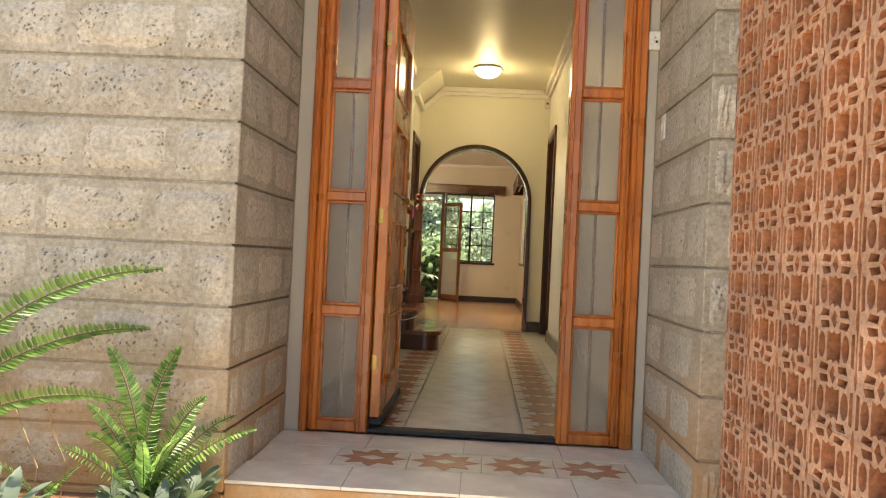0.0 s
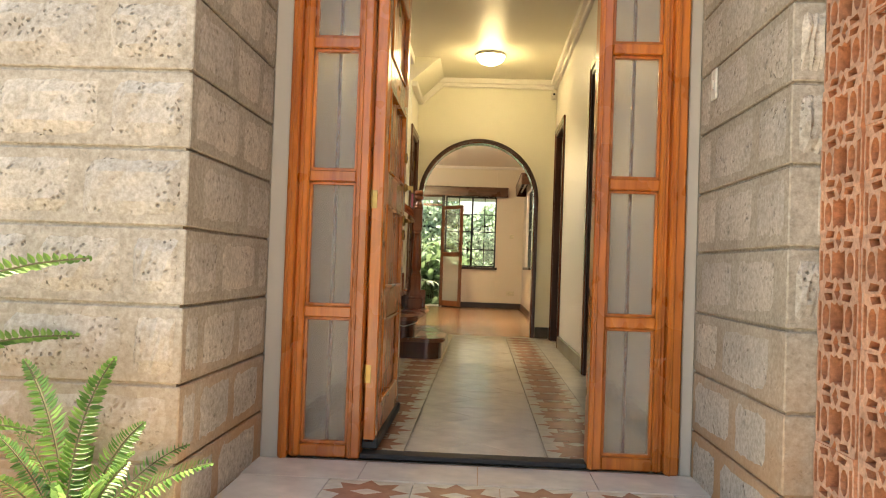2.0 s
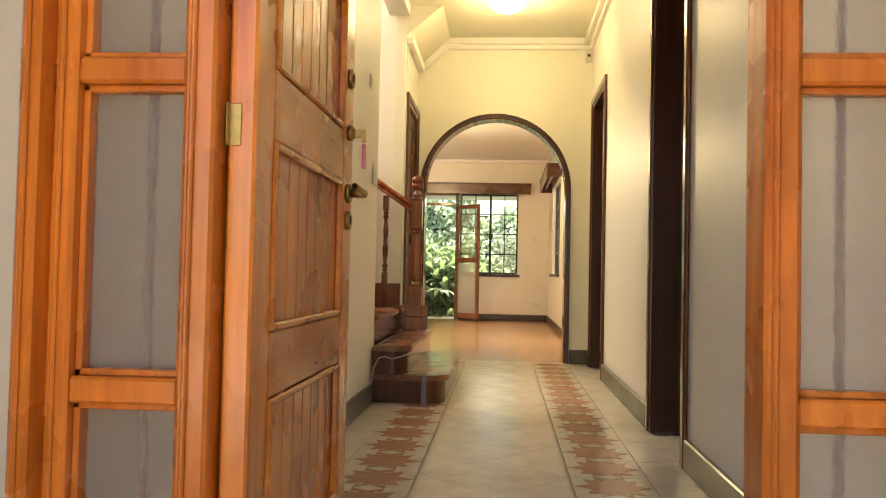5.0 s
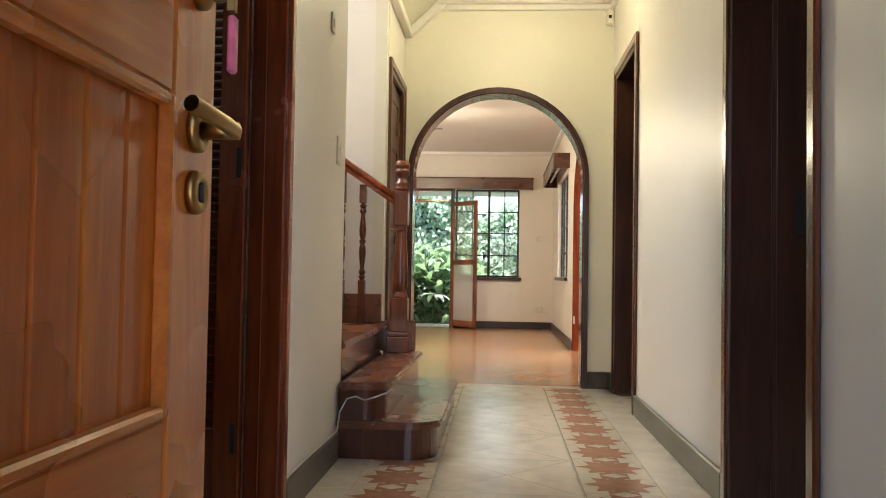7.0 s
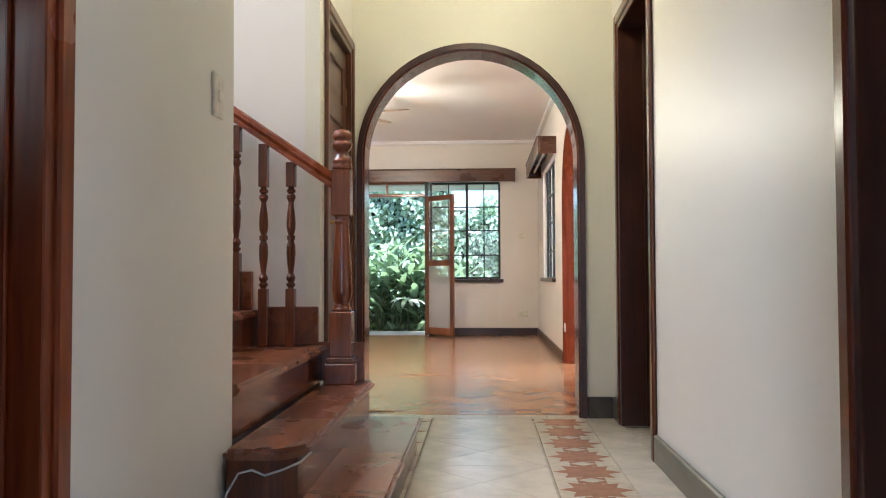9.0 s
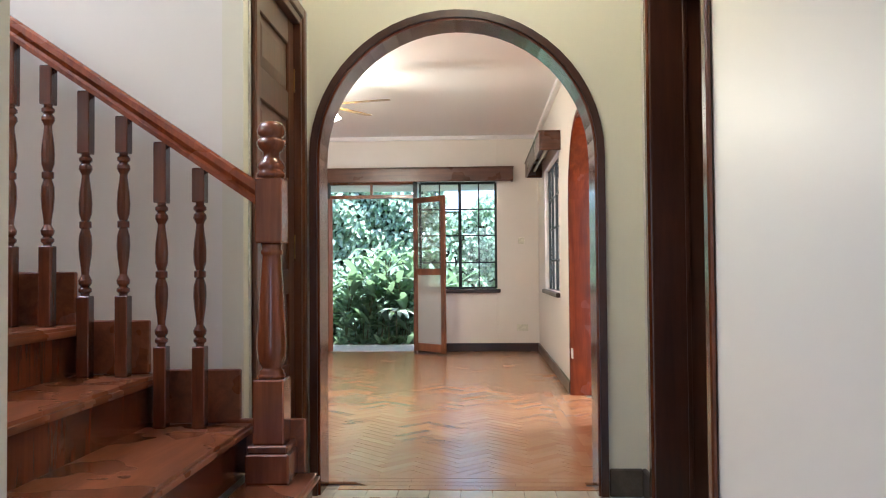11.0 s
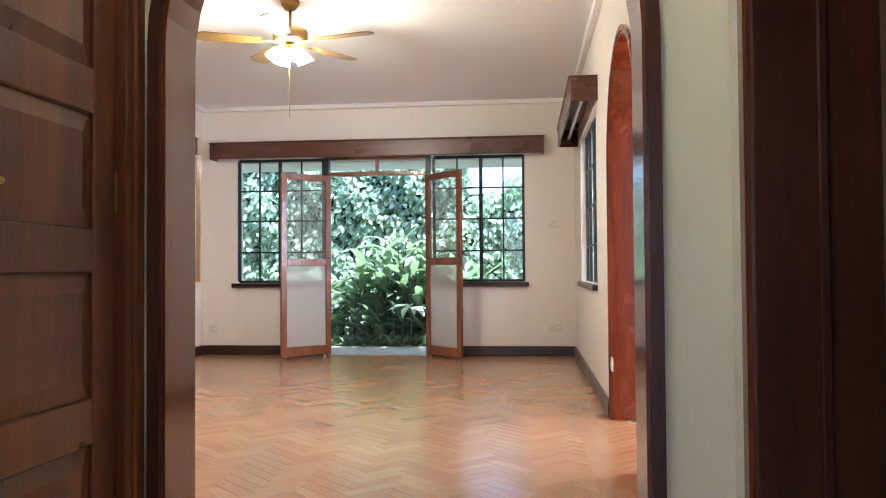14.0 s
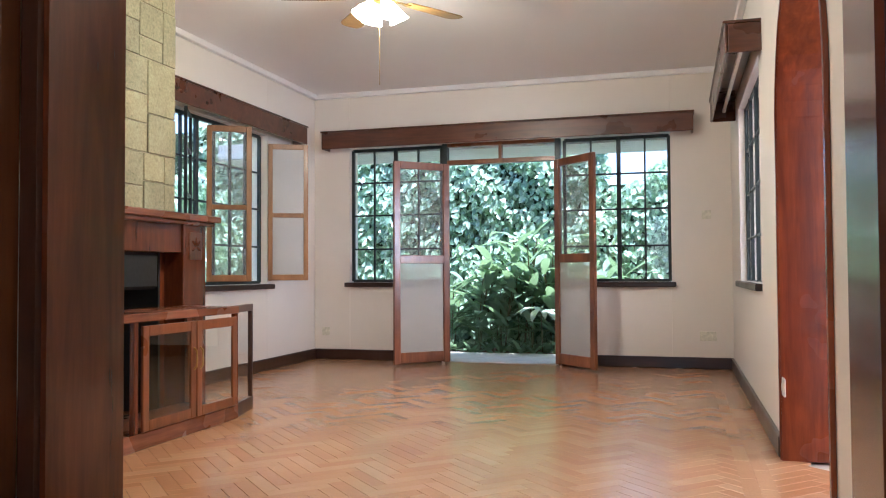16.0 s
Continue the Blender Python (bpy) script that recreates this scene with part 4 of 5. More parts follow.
# ---- far wall: garden doors and windows ----
def steel_window(name, cols, rows, y0, y1, axis, thick, label, sill):
    """Small-paned steel window. cols and rows: bar positions; thick: the wider bars."""
    t = thing(name, label, "window", kind="structure")
    def bx(u0, u1, z0, z1, d0, d1):
        return (u0, u1, d0, d1, z0, z1) if axis == "y" else (d0, d1, u0, u1, z0, z1)
    for i, u in enumerate(cols):
        w = 0.020 if i in thick else (0.016 if i in (0, len(cols) - 1) else 0.0085)
        part("bar", boxes([bx(u - w, u + w, rows[0], rows[-1], y0, y1)], 0.002), M_STEEL, t)
    for i, z in enumerate(rows):
        w = 0.016 if i in (0, len(rows) - 1) else 0.0085
        part("bar", boxes([bx(cols[0], cols[-1], z - w, z + w, y0 + 0.004, y1 - 0.004)], 0.002), M_STEEL, t)
    mid = (y0 + y1) / 2
    for a, b in zip(cols, cols[1:]):
        for c, d in zip(rows, rows[1:]):
            g = part("pane", boxes([bx(a, b, c, d, mid - 0.002, mid + 0.002)], 0), M_GLASS, t)
            g.visible_shadow = False
    if sill:
        part("window_sill", boxes([sill], 0.006), M_DARKX, t, "brown wooden window sill")
    return t


ROWS = [0.812, 1.142, 1.493, 1.834, 2.178]
steel_window("window_1", [-2.885, -2.648, -2.412, -2.165, -1.915], ROWS, 12.975, 13.005, "y", (2,), "black steel window with small panes, looking on the garden", (-2.94, -1.90, 12.86, 12.98, 0.752, 0.798))
steel_window("window_2", [-0.665, -0.41, -0.148, 0.096, 0.317], ROWS, 12.975, 13.005, "y", (2,), "black steel window with small panes, looking on the garden", (-0.70, 0.37, 12.86, 12.98, 0.752, 0.798))
steel_window("window_3", [9.87, 10.1, 10.35, 10.6, 10.82, 11.08, 11.34, 11.6, 11.86], ROWS, LL - 0.09, LL - 0.06, "x", (4,), "black steel window beside the chimney breast", (LL - 0.04, LL + 0.05, 9.85, 11.95, 0.752, 0.798))
steel_window("window_4", [10.2, 10.6, 11.04, 11.5, 11.88], ROWS, LR + 0.045, LR + 0.075, "x", (2,), "black steel window in a deep white reveal", (LR - 0.04, LR + 0.043, 10.16, 11.94, 0.775, 0.819))
fr = thing("door_frame", "brown timber garden door frame with a fanlight", "door frame", kind="structure")
for x0, x1 in ((-1.90, -1.845), (-0.755, -0.70)):
    part("jamb", boxes([(x0, x1, 12.94, 13.03, 0, 2.2)], 0.004), M_STEEL, fr)
part("transom", boxes([(-1.845, -0.755, 12.94, 13.02, 1.985, 2.03)], 0.004), M_SCREENW, fr)
part("head", boxes([(-1.845, -0.755, 12.94, 13.02, 2.165, 2.2)], 0.004), M_SCREENW, fr)
part("mullion", boxes([(-1.315, -1.285, 12.945, 13.015, 2.03, 2.165)], 0.003), M_SCREENW, fr)
struct("door_sill", [(-1.845, -0.755, 12.93, 13.2, -0.02, 0.006)], M_PAVE, 0.004, "pale stone sill of the garden door", "sill")


def screen_leaf(name, at, rz, w, z0, z1, rails, mat, label, group, nets, deep=0.035):
    t = thing(name, label, "screen door" if z0 < 0.2 else "window screen", at, rz, group)
    s = 0.066 if z0 < 0.2 else 0.042
    for a in (0, w - s):
        part("stile", boxes([(a, a + s, 0, deep, z0, z1)], 0.004), mat, t)
    for a, b in rails:
        part("rail", boxes([(s, w - s, 0.001, deep - 0.001, a, b)], 0.004), mat, t)
    for (a, b), (c, d), net in zip(rails, rails[1:], nets):
        g = part("screen", boxes([(s - 0.004, w - s + 0.004, deep * 0.5, deep * 0.5 + 0.002, b - 0.004, c + 0.004)], 0), net, t, "fine insect mesh")
    return t


RL = [(0.03, 0.13), (0.985, 1.065), (1.90, 1.97)]
def towards(p, q):
    return math.degrees(math.atan2(q[1] - p[1], q[0] - p[0]))
P, Q = (-1.80, 12.80), (-2.235, 12.39)
screen_leaf("screen_door", (*P, 0), towards(P, Q), math.dist(P, Q), 0.02, 1.97, RL, M_SCREENW, "orange-brown screen door leaf, folded open into the room", "garden screen doors", (M_NETL, M_NET))
P, Q = (-0.745, 12.80), (-0.33, 12.385)
screen_leaf("screen_door", (*P, 0), towards(P, Q), math.dist(P, Q), 0.02, 1.97, RL, M_SCREENW, "orange-brown screen door leaf, swung open into the room", "garden screen doors", (M_NETL, M_NET))
RW = [(0.83, 0.885), (1.42, 1.46), (2.06, 2.11)]
P, Q = (LL + 0.02, 11.86), (-2.955, 12.04)
screen_leaf("window_screen", (*P, 0), towards(P, Q), math.dist(P, Q), 0.83, 2.11, RW, M_PINE, "light wooden window screen leaf, open into the room", "window screens", (M_NETL, M_NETL), 0.022)
P, Q = (LL + 0.02, 10.83), (-2.975, 11.02)
screen_leaf("window_screen", (*P, 0), towards(P, Q), math.dist(P, Q), 0.83, 2.11, RW, M_PINE, "light wooden window screen leaf, half open", "window screens", (M_NET, M_NET), 0.022)
cs = thing("casement", "open black steel casement with small panes", "window", (LL + 0.01, 10.62, 0.0), -62)
for a in (0, 0.34):
    part("bar", boxes([(a, a + 0.03, -0.012, 0.012, 0.84, 2.15)], 0.002), M_STEEL, cs)
for z in (0.84, 1.14, 1.49, 1.83, 2.12):
    part("bar", boxes([(0.03, 0.34, -0.010, 0.010, z, z + 0.022)], 0.002), M_STEEL, cs)


def pelmet(label, lst, track):
    t = thing("pelmet", label, "pelmet")
    for nm, b in lst:
        part(nm, boxes([b], 0.005), M_PELM, t)
    part("curtain_rail", boxes([track], 0.003), M_CURTAIN, t, "pale curtain rail")


pelmet("long dark brown wooden pelmet box over the garden doors", [("front_board", (-3.14, 0.537, 12.735, 12.755, 2.175, 2.345)), ("end_board", (-3.14, -3.12, 12.755, LF, 2.175, 2.345)),
       ("end_board", (0.517, 0.537, 12.755, LF, 2.175, 2.345)), ("top_board", (-3.15, 0.547, 12.725, LF, 2.345, 2.36))], (-3.1, 0.5, 12.82, 12.84, 2.26, 2.28))
pelmet("dark brown wooden pelmet box over the side window", [("front_board", (-3.16, -3.14, 9.72, 12.41, 2.175, 2.345)), ("end_board", (LL, -3.16, 12.39, 12.41, 2.175, 2.345)),
       ("top_board", (LL, -3.13, 9.72, 12.42, 2.345, 2.36))], (-3.24, -3.22, 9.75, 12.38, 2.26, 2.28))
pelmet("dark brown wooden pelmet box with a worn curtain rail", [("front_board", (0.665, 0.683, 9.97, 12.25, 2.15, 2.32)), ("end_board", (0.683, LR, 9.97, 9.99, 2.15, 2.32)),
       ("end_board", (0.683, LR, 12.23, 12.25, 2.15, 2.32)), ("top_board", (0.655, LR, 9.96, 12.26, 2.32, 2.335))], (0.76, 0.785, 10.0, 12.22, 2.22, 2.245))

# ---- fireplace and cabinet ----
fp = thing("fireplace", "dark wooden fireplace surround with carved blocks under a stone chimney breast", "fireplace", (0.06, 0, 0))
part("pilaster", boxes([(-2.90, -2.75, 9.64, 9.90, 0, 1.24)], 0.006), M_MAHOG, fp)
part("pilaster", boxes([(-2.90, -2.75, 8.0, 8.26, 0, 1.24)], 0.006), M_MAHOG, fp)
part("frieze", boxes([(-2.90, -2.765, 8.26, 9.64, 1.03, 1.24)], 0.006), M_MAHOG, fp)
part("mantel_shelf", boxes([(-2.98, -2.68, 7.90, 9.98, 1.24, 1.285), (-2.98, -2.71, 7.93, 9.95, 1.215, 1.24)], 0.006), M_MAHOGX, fp)
part("side_cheek", boxes([(LL - 0.06, -2.90, 9.60, 9.86, 0, 1.24)], 0.004), M_MAHOG, fp)
part("side_cheek", boxes([(LL - 0.06, -2.90, 8.04, 8.30, 0, 1.24)], 0.004), M_MAHOG, fp)
part("firebox", boxes([(LL, LL + 0.02, 8.30, 9.60, 0, 1.03), (LL, -2.9, 8.30, 8.32, 0, 1.03), (LL, -2.9, 9.58, 9.60, 0, 1.03)], 0), M_SOOT, fp, "soot-black firebox")
part("hood", boxes([(LL + 0.03, -2.80, 8.5, 9.45, 0.80, 1.03)], 0.02), M_SOOT, fp, "dark metal hood")
cv = part("carved_block", boxes([(-2.75, -2.742, 9.70, 9.84, 0.99, 1.17)], 0.002), M_OLIVE, fp, "carved leaf panel")
lf = bmesh.new()
for a in (35, 145, -35, 215, 90):
    q = lathe([(0.0, 0.0), (0.012, 0.02), (0.008, 0.05), (0.0, 0.06)], 6)
    lf2 = moved(q, Matrix.Translation((-2.742, 9.77, 1.08)) @ Matrix.Rotation(radians(a - 90), 4, "X"))
    lf = merge(lf, lf2)
part("carved_leaf", lf, M_MAHOG, cv)

ch = tagged(part("chimney_breast", boxes([(LL - 0.06, -2.80, 8.0, 9.60, 1.285, CEIL_L)], 0), M_MORTAR), "chimney breast clad in buff split stones", "chimney breast", "", "structure")
rs = random.Random(4)
def clad(y0, y1, z0, z1, d):
    if (y1 - y0) > 0.34 or (z1 - z0) > 0.34 or ((y1 - y0) * (z1 - z0) > 0.055 and d < 6):
        if (y1 - y0) / (z1 - z0) > rs.uniform(0.7, 1.5):
            s = y0 + (y1 - y0) * rs.uniform(0.36, 0.64)
            clad(y0, s, z0, z1, d + 1), clad(s, y1, z0, z1, d + 1)
        else:
            s = z0 + (z1 - z0) * rs.uniform(0.36, 0.64)
            clad(y0, y1, z0, s, d + 1), clad(y0, y1, s, z1, d + 1)
    else:
        part("stone", boxes([(-2.80, -2.79 + rs.uniform(0, 0.008), y0 + 0.003, y1 - 0.003, z0 + 0.003, z1 - 0.003)], 0.004), M_CHIM, ch)
clad(8.0, 9.60, 1.288, CEIL_L - 0.004, 0)
ch.matrix_basis = Matrix.Translation((0.06, 0, 0))

cb = thing("glazed_cabinet", "low brown wooden cabinet with glass doors before the fireplace", "cabinet")
X0, X1, Y0, Y1, ZC = -2.63, -2.24, 8.35, 9.55, 0.695
part("top_frame", boxes([(X0, X1 + 0.012, Y0, Y1, ZC - 0.045, ZC)], 0.005), M_MAHOGX, cb)
part("base_frame", boxes([(X0, X1 + 0.006, Y0, Y1, 0.0, 0.085)], 0.005), M_MAHOGX, cb)
for y in (Y0, 8.55, Y1 - 0.03):
    part("post", boxes([(X1 - 0.03, X1, y, y + 0.035, 0.085, ZC - 0.045)], 0.003), M_MAHOG, cb)
for y in (Y0, Y1 - 0.03):
    part("post", boxes([(X0, X0 + 0.03, y, y + 0.035, 0.085, ZC - 0.045)], 0.003), M_MAHOG, cb)
for ya, yb in ((8.60, 9.075), (9.085, 9.515)):
    d = part("cabinet_door", boxes([(X1, X1 + 0.018, ya, ya + 0.05, 0.09, 0.63), (X1, X1 + 0.018, yb - 0.05, yb, 0.09, 0.63), (X1, X1 + 0.018, ya + 0.05, yb - 0.05, 0.09, 0.145), (X1, X1 + 0.018, ya + 0.05, yb - 0.05, 0.575, 0.63)], 0.003), M_SCREENW, cb)
    g = part("glass", boxes([(X1 + 0.006, X1 + 0.010, ya + 0.05, yb - 0.05, 0.145, 0.575)], 0), M_GLASS, d)
    g.visible_shadow = False
    hy = yb - 0.025 if ya < 8.8 else ya + 0.025
    part("handle", tube([(X1 + 0.018, hy, 0.36), (X1 + 0.034, hy, 0.375), (X1 + 0.038, hy, 0.42), (X1 + 0.034, hy, 0.465), (X1 + 0.018, hy, 0.48)], 0.006, 8), M_BRASS, d, "brass bow handle", True)
# canted end
ce = part("canted_end", boxes([(0, 0.36, 0, 0.03, 0.0, 0.085), (0, 0.36, 0, 0.03, ZC - 0.045, ZC), (0.33, 0.36, 0, 0.03, 0.085, ZC - 0.045), (0, 0.02, 0, 0.03, 0.085, ZC - 0.045)], 0.003), M_DARK, cb)
ce.matrix_basis = pose(X1 - 0.01, Y1, 0, 0, 0, 103)
g = part("glass", boxes([(0.02, 0.33, 0.013, 0.017, 0.085, ZC - 0.045)], 0), M_GLASS, ce)
g.visible_shadow = False

# ---- kitchen seen through the doorway ----
kt = struct("wall_kitchen_tiles", [(1.15, 3.4, 4.58, 4.6, 0, 2.3)], M_GROUT, 0, "white tiled kitchen wall", "wall")
tb = part("wall_tile", boxes([(0, 0.165, -0.006, 0, 0, 0.165)], 0.002), M_WTILE, kt)
tb.matrix_basis = Matrix.Translation((1.2, 4.58, 1.0))
for i in range(8):
    for j in range(7):
        if i or j:
            share("wall_tile", tb.data, kt, Matrix.Translation((1.2 + i * 0.168, 4.58, 1.0 + j * 0.168)))
kc = thing("wall_cabinet", "dark brown wooden kitchen cabinet hung over the counter", "cabinet")
part("body", boxes([(1.24, 2.44, 4.14, 4.565, 1.02, 2.30)], 0.004), M_MAHOG, kc)
for i in range(3):
    xa = 1.245 + i * 0.40
    cd = part("cabinet_door", boxes([(xa, xa + 0.39, 4.122, 4.138, 1.03, 2.29)], 0.003), M_MAHOG, kc)
    part("panel", boxes([(xa + 0.06, xa + 0.33, 4.114, 4.1215, 1.10, 2.22)], 0.003), M_MAHOG, cd)
    part("handle", tube([(xa + 0.36, 4.12, 1.20), (xa + 0.36, 4.10, 1.21), (xa + 0.36, 4.10, 1.29), (xa + 0.36, 4.12, 1.30)], 0.005, 6), M_BRASS, cd, "brass bow handle", True)
ct = thing("kitchen_counter", "white tiled kitchen counter with a dark top", "counter")
part("body", boxes([(1.3, 3.3, 4.05, 4.57, 0, 0.84)], 0.004), M_GROUT, ct)
for i in range(8):
    for j in range(5):
        share("tile", tb.data, ct, Matrix.Translation((1.302 + i * 0.168, 4.05, j * 0.168)))
part("worktop", boxes([(1.28, 3.3, 4.02, 4.57, 0.84, 0.90)], 0.006), M_DARKX, ct, "dark worktop")

# ---- garden beyond the doors ----
struct("terrace", [(-4.6, 4.6, 13.10, 14.25, -0.3, -0.03)], M_PAVE, 0.006, "pale sunlit paving before the garden doors", "terrace")
struct("garden_bed", [(-9, 9, 14.25, 16.5, -0.3, -0.05)], M_SOIL, 0.0, "dark planting bed along the garden wall", "bed")


def leaf_mesh(name, places, directions, normals, lengths, widths):
    """One mesh of folded six-point leaves."""
    n = len(places)
    d = directions / np.linalg.norm(directions, axis=1)[:, None]
    s = np.cross(d, normals)
    s /= np.linalg.norm(s, axis=1)[:, None] + 1e-9
    u = np.cross(s, d)
    verts = np.zeros((n, 6, 3))
    for k, (a, w, h) in enumerate(((0, 0, 0), (0.3, 0.9, 0.12), (0.65, 0.8, 0.05), (1, 0, -0.18), (0.65, -0.8, 0.05), (0.3, -0.9, 0.12))):
        verts[:, k] = places + d * (a * lengths)[:, None] + s * (w * 0.5 * widths)[:, None] + u * (h * widths)[:, None]
    idx = np.arange(n)[:, None] * 6
    faces = np.concatenate([idx + np.array([0, 1, 2, 3]), idx + np.array([0, 3, 4, 5])]).tolist()
    me = bpy.data.meshes.new(name)
    me.from_pydata(verts.reshape(-1, 3).tolist(), [], faces)
    return me


rg = np.random.default_rng(7)
N = 40000
px, pz = rg.uniform(-6.5, 4.5, N), rg.uniform(-0.05, 3.2, N)
top = np.where(px > -0.45, 2.12 + 0.16 * np.sin(px * 5), 3.2)
keep = pz < top
px, pz = px[keep], pz[keep]
lump = 0.16 * np.sin(px * 3.1 + 1.2 * np.sin(pz * 2.3)) + 0.14 * np.sin(pz * 4.2 + px * 1.7) + 0.08 * np.sin(px * 11 + pz * 7)
py = 14.95 - 0.5 * np.abs(lump) + rg.uniform(0, 0.30, len(px)) + 0.17 * pz
nn = len(px)
dirs = np.stack([rg.normal(0, 0.6, nn), rg.normal(-0.55, 0.3, nn), rg.normal(-0.75, 0.35, nn)], 1)
nor = np.stack([rg.normal(0, 0.35, nn), rg.normal(-0.75, 0.25, nn), rg.normal(0.65, 0.3, nn)], 1)
ln = rg.uniform(0.065, 0.13, nn)
me = leaf_mesh("creeper_hedge", np.stack([px, py, pz], 1), dirs, nor, ln, ln * rg.uniform(0.5, 0.72, nn))
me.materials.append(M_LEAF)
tagged(new("creeper_hedge", me), "dense green creeper covering the garden wall", "hedge", "", "stuff")
west = tagged(new("creeper_hedge", me), "green hedge outside the side window", "hedge", "", "stuff")
west.matrix_basis = Matrix.Translation((9.6, 11.5, 0)) @ Matrix.Rotation(radians(90), 4, "Z")
# part of the hedge repeated here to screen bright light from the east window
sel = (px < -3.0) & (pz > 0.0)
me = leaf_mesh("creeper_hedge", np.stack([px, py, pz], 1)[sel], dirs[sel], nor[sel], ln[sel], ln[sel] * 0.6)
me.materials.append(M_LEAF)
east = tagged(new("creeper_hedge", me), "green shrubs outside the window by the arch, added to shade it", "hedge", "", "stuff")
east.matrix_basis = Matrix.Translation((-12.1, 7.9, 0)) @ Matrix.Rotation(radians(-90), 4, "Z")
# dark green backing: shade between the leaves is put into its colour
struct("garden_wall", [(-9, 9, 15.55, 15.7, -0.3, 2.0), (-9, -0.6, 15.55, 15.7, 2.0, 3.0)], plain("hedge_core_shade", (0.05, 0.08, 0.035), 0.95, 0, 0.5, 12), 0, "backing wall behind the creeper, coloured as the hedge's shaded inside", "wall")


def strap_leaf(length, width, droop, seg=7):
    """A long arching leaf, folded along its rib."""
    bm = bmesh.new()
    rows = []
    for i in range(seg + 1):
        t = i / seg
        a = droop * t
        x = length * (t - 0.22 * droop * t * t)
        z = length * (0.5 * t - 0.42 * droop * t * t)
        w = width * (math.sin(math.pi * min(1, t * 0.92 + 0.08)) ** 0.75) * 0.5
        rows.append([bm.verts.new((x, -w, z + w * 0.25)), bm.verts.new((x, 0, z)), bm.verts.new((x, w, z + w * 0.25))])
    for p, q in zip(rows, rows[1:]):
        bm.faces.new((p[0], p[1], q[1], q[0]))
        bm.faces.new((p[1], p[2], q[2], q[1]))
    return bm


def leaf_data(name, mat, *args):
    bm = strap_leaf(*args)
    me = bpy.data.meshes.new(name)
    bm.to_mesh(me)
    bm.free()
    for f in me.polygons:
        f.use_smooth = True
    me.materials.append(mat)
    return me


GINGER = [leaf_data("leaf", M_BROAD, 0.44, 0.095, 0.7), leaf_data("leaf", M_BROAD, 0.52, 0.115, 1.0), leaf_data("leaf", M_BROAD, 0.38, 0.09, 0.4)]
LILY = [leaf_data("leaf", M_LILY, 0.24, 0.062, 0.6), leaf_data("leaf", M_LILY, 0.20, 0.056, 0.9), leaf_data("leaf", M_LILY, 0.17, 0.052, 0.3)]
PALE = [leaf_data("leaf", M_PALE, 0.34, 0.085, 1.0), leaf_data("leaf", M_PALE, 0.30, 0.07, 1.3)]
rp = random.Random(11)
for gx, gy, hgt in ((-1.95, 14.55, 0.9), (-1.62, 14.45, 1.05), (-1.42, 14.62, 1.30), (-1.25, 14.5, 1.15), (-1.08, 14.66, 1.25), (-0.92, 14.48, 0.85), (-0.62, 14.6, 0.95), (-1.75, 14.7, 0.7), (-0.35, 14.75, 0.8), (-2.3, 14.7, 0.8), (0.2, 14.75, 0.7)):
    gp = thing("ginger_plant", "tall leafy green plant with long pointed leaves in the garden bed", "plant", (gx, gy, -0.05), rp.uniform(0, 360), "garden plants")
    for s in range(4):
        a = rp.uniform(0, 6.28)
        bx_, by_ = 0.10 * math.cos(a), 0.10 * math.sin(a)
        h = hgt * rp.uniform(0.75, 1.15)
        pts = [(bx_ * 0.4, by_ * 0.4, 0), (bx_, by_, h * 0.5), (bx_ * 2.0, by_ * 2.0, h)]
        stem = part("stem", tube(pts, 0.007, 5), M_STEM, gp)
        for k in range(9):
            t = 0.25 + 0.75 * k / 8
            p = Vector(pts[1]).lerp(Vector(pts[2]), max(0, t * 2 - 1)) if t > 0.5 else Vector(pts[0]).lerp(Vector(pts[1]), t * 2)
            share("leaf", rp.choice(GINGER), gp, Matrix.Translation(p) @ Matrix.Rotation(k * 2.6 + rp.uniform(-0.5, 0.5), 4, "Z") @ Matrix.Rotation(rp.uniform(-0.5, 0.25), 4, "Y") @ Matrix.Scale(rp.uniform(0.95, 1.3), 4))
pp = thing("palm_plant", "pale silvery fan of drooping leaves beside the terrace", "plant", (-1.12, 14.26, 0.30))
part("stem", tube([(0, 0.1, -0.34), (0, 0.05, 0.0), (0.0, 0.0, 0.17)], 0.008, 5), M_STEM, pp)
for k in range(9):
    share("leaf", PALE[k % 2], pp, Matrix.Translation((0, 0, 0.17)) @ Matrix.Rotation(radians(-165 + 19 * k), 4, "Z") @ Matrix.Rotation(radians(rp.uniform(8, 30)), 4, "Y") @ Matrix.Scale(1.2, 4))
for i in range(26):
    gx = -2.4 + i * 0.13 + rp.uniform(-0.05, 0.05)
    lp = thing("border_plant", "low clump of broad green leaves along the terrace edge", "plant", (gx, 14.33 + rp.uniform(0, 0.12), -0.05), rp.uniform(0, 360), "terrace border plants")
    for k in range(9):
        share("leaf", rp.choice(GINGER), lp, Matrix.Rotation(k * 0.7 + rp.uniform(-0.2, 0.2), 4, "Z") @ Matrix.Rotation(radians(rp.uniform(-35, 10)), 4, "Y") @ Matrix.Scale(rp.uniform(0.5, 0.75), 4))

# ---- ferns and low plants by the porch ----
struct("flower_bed", [(-2.9, -0.80, -2.6, -0.93, -0.4, -0.075)], M_SOIL, 0.0, "red earth bed along the front wall", "bed")


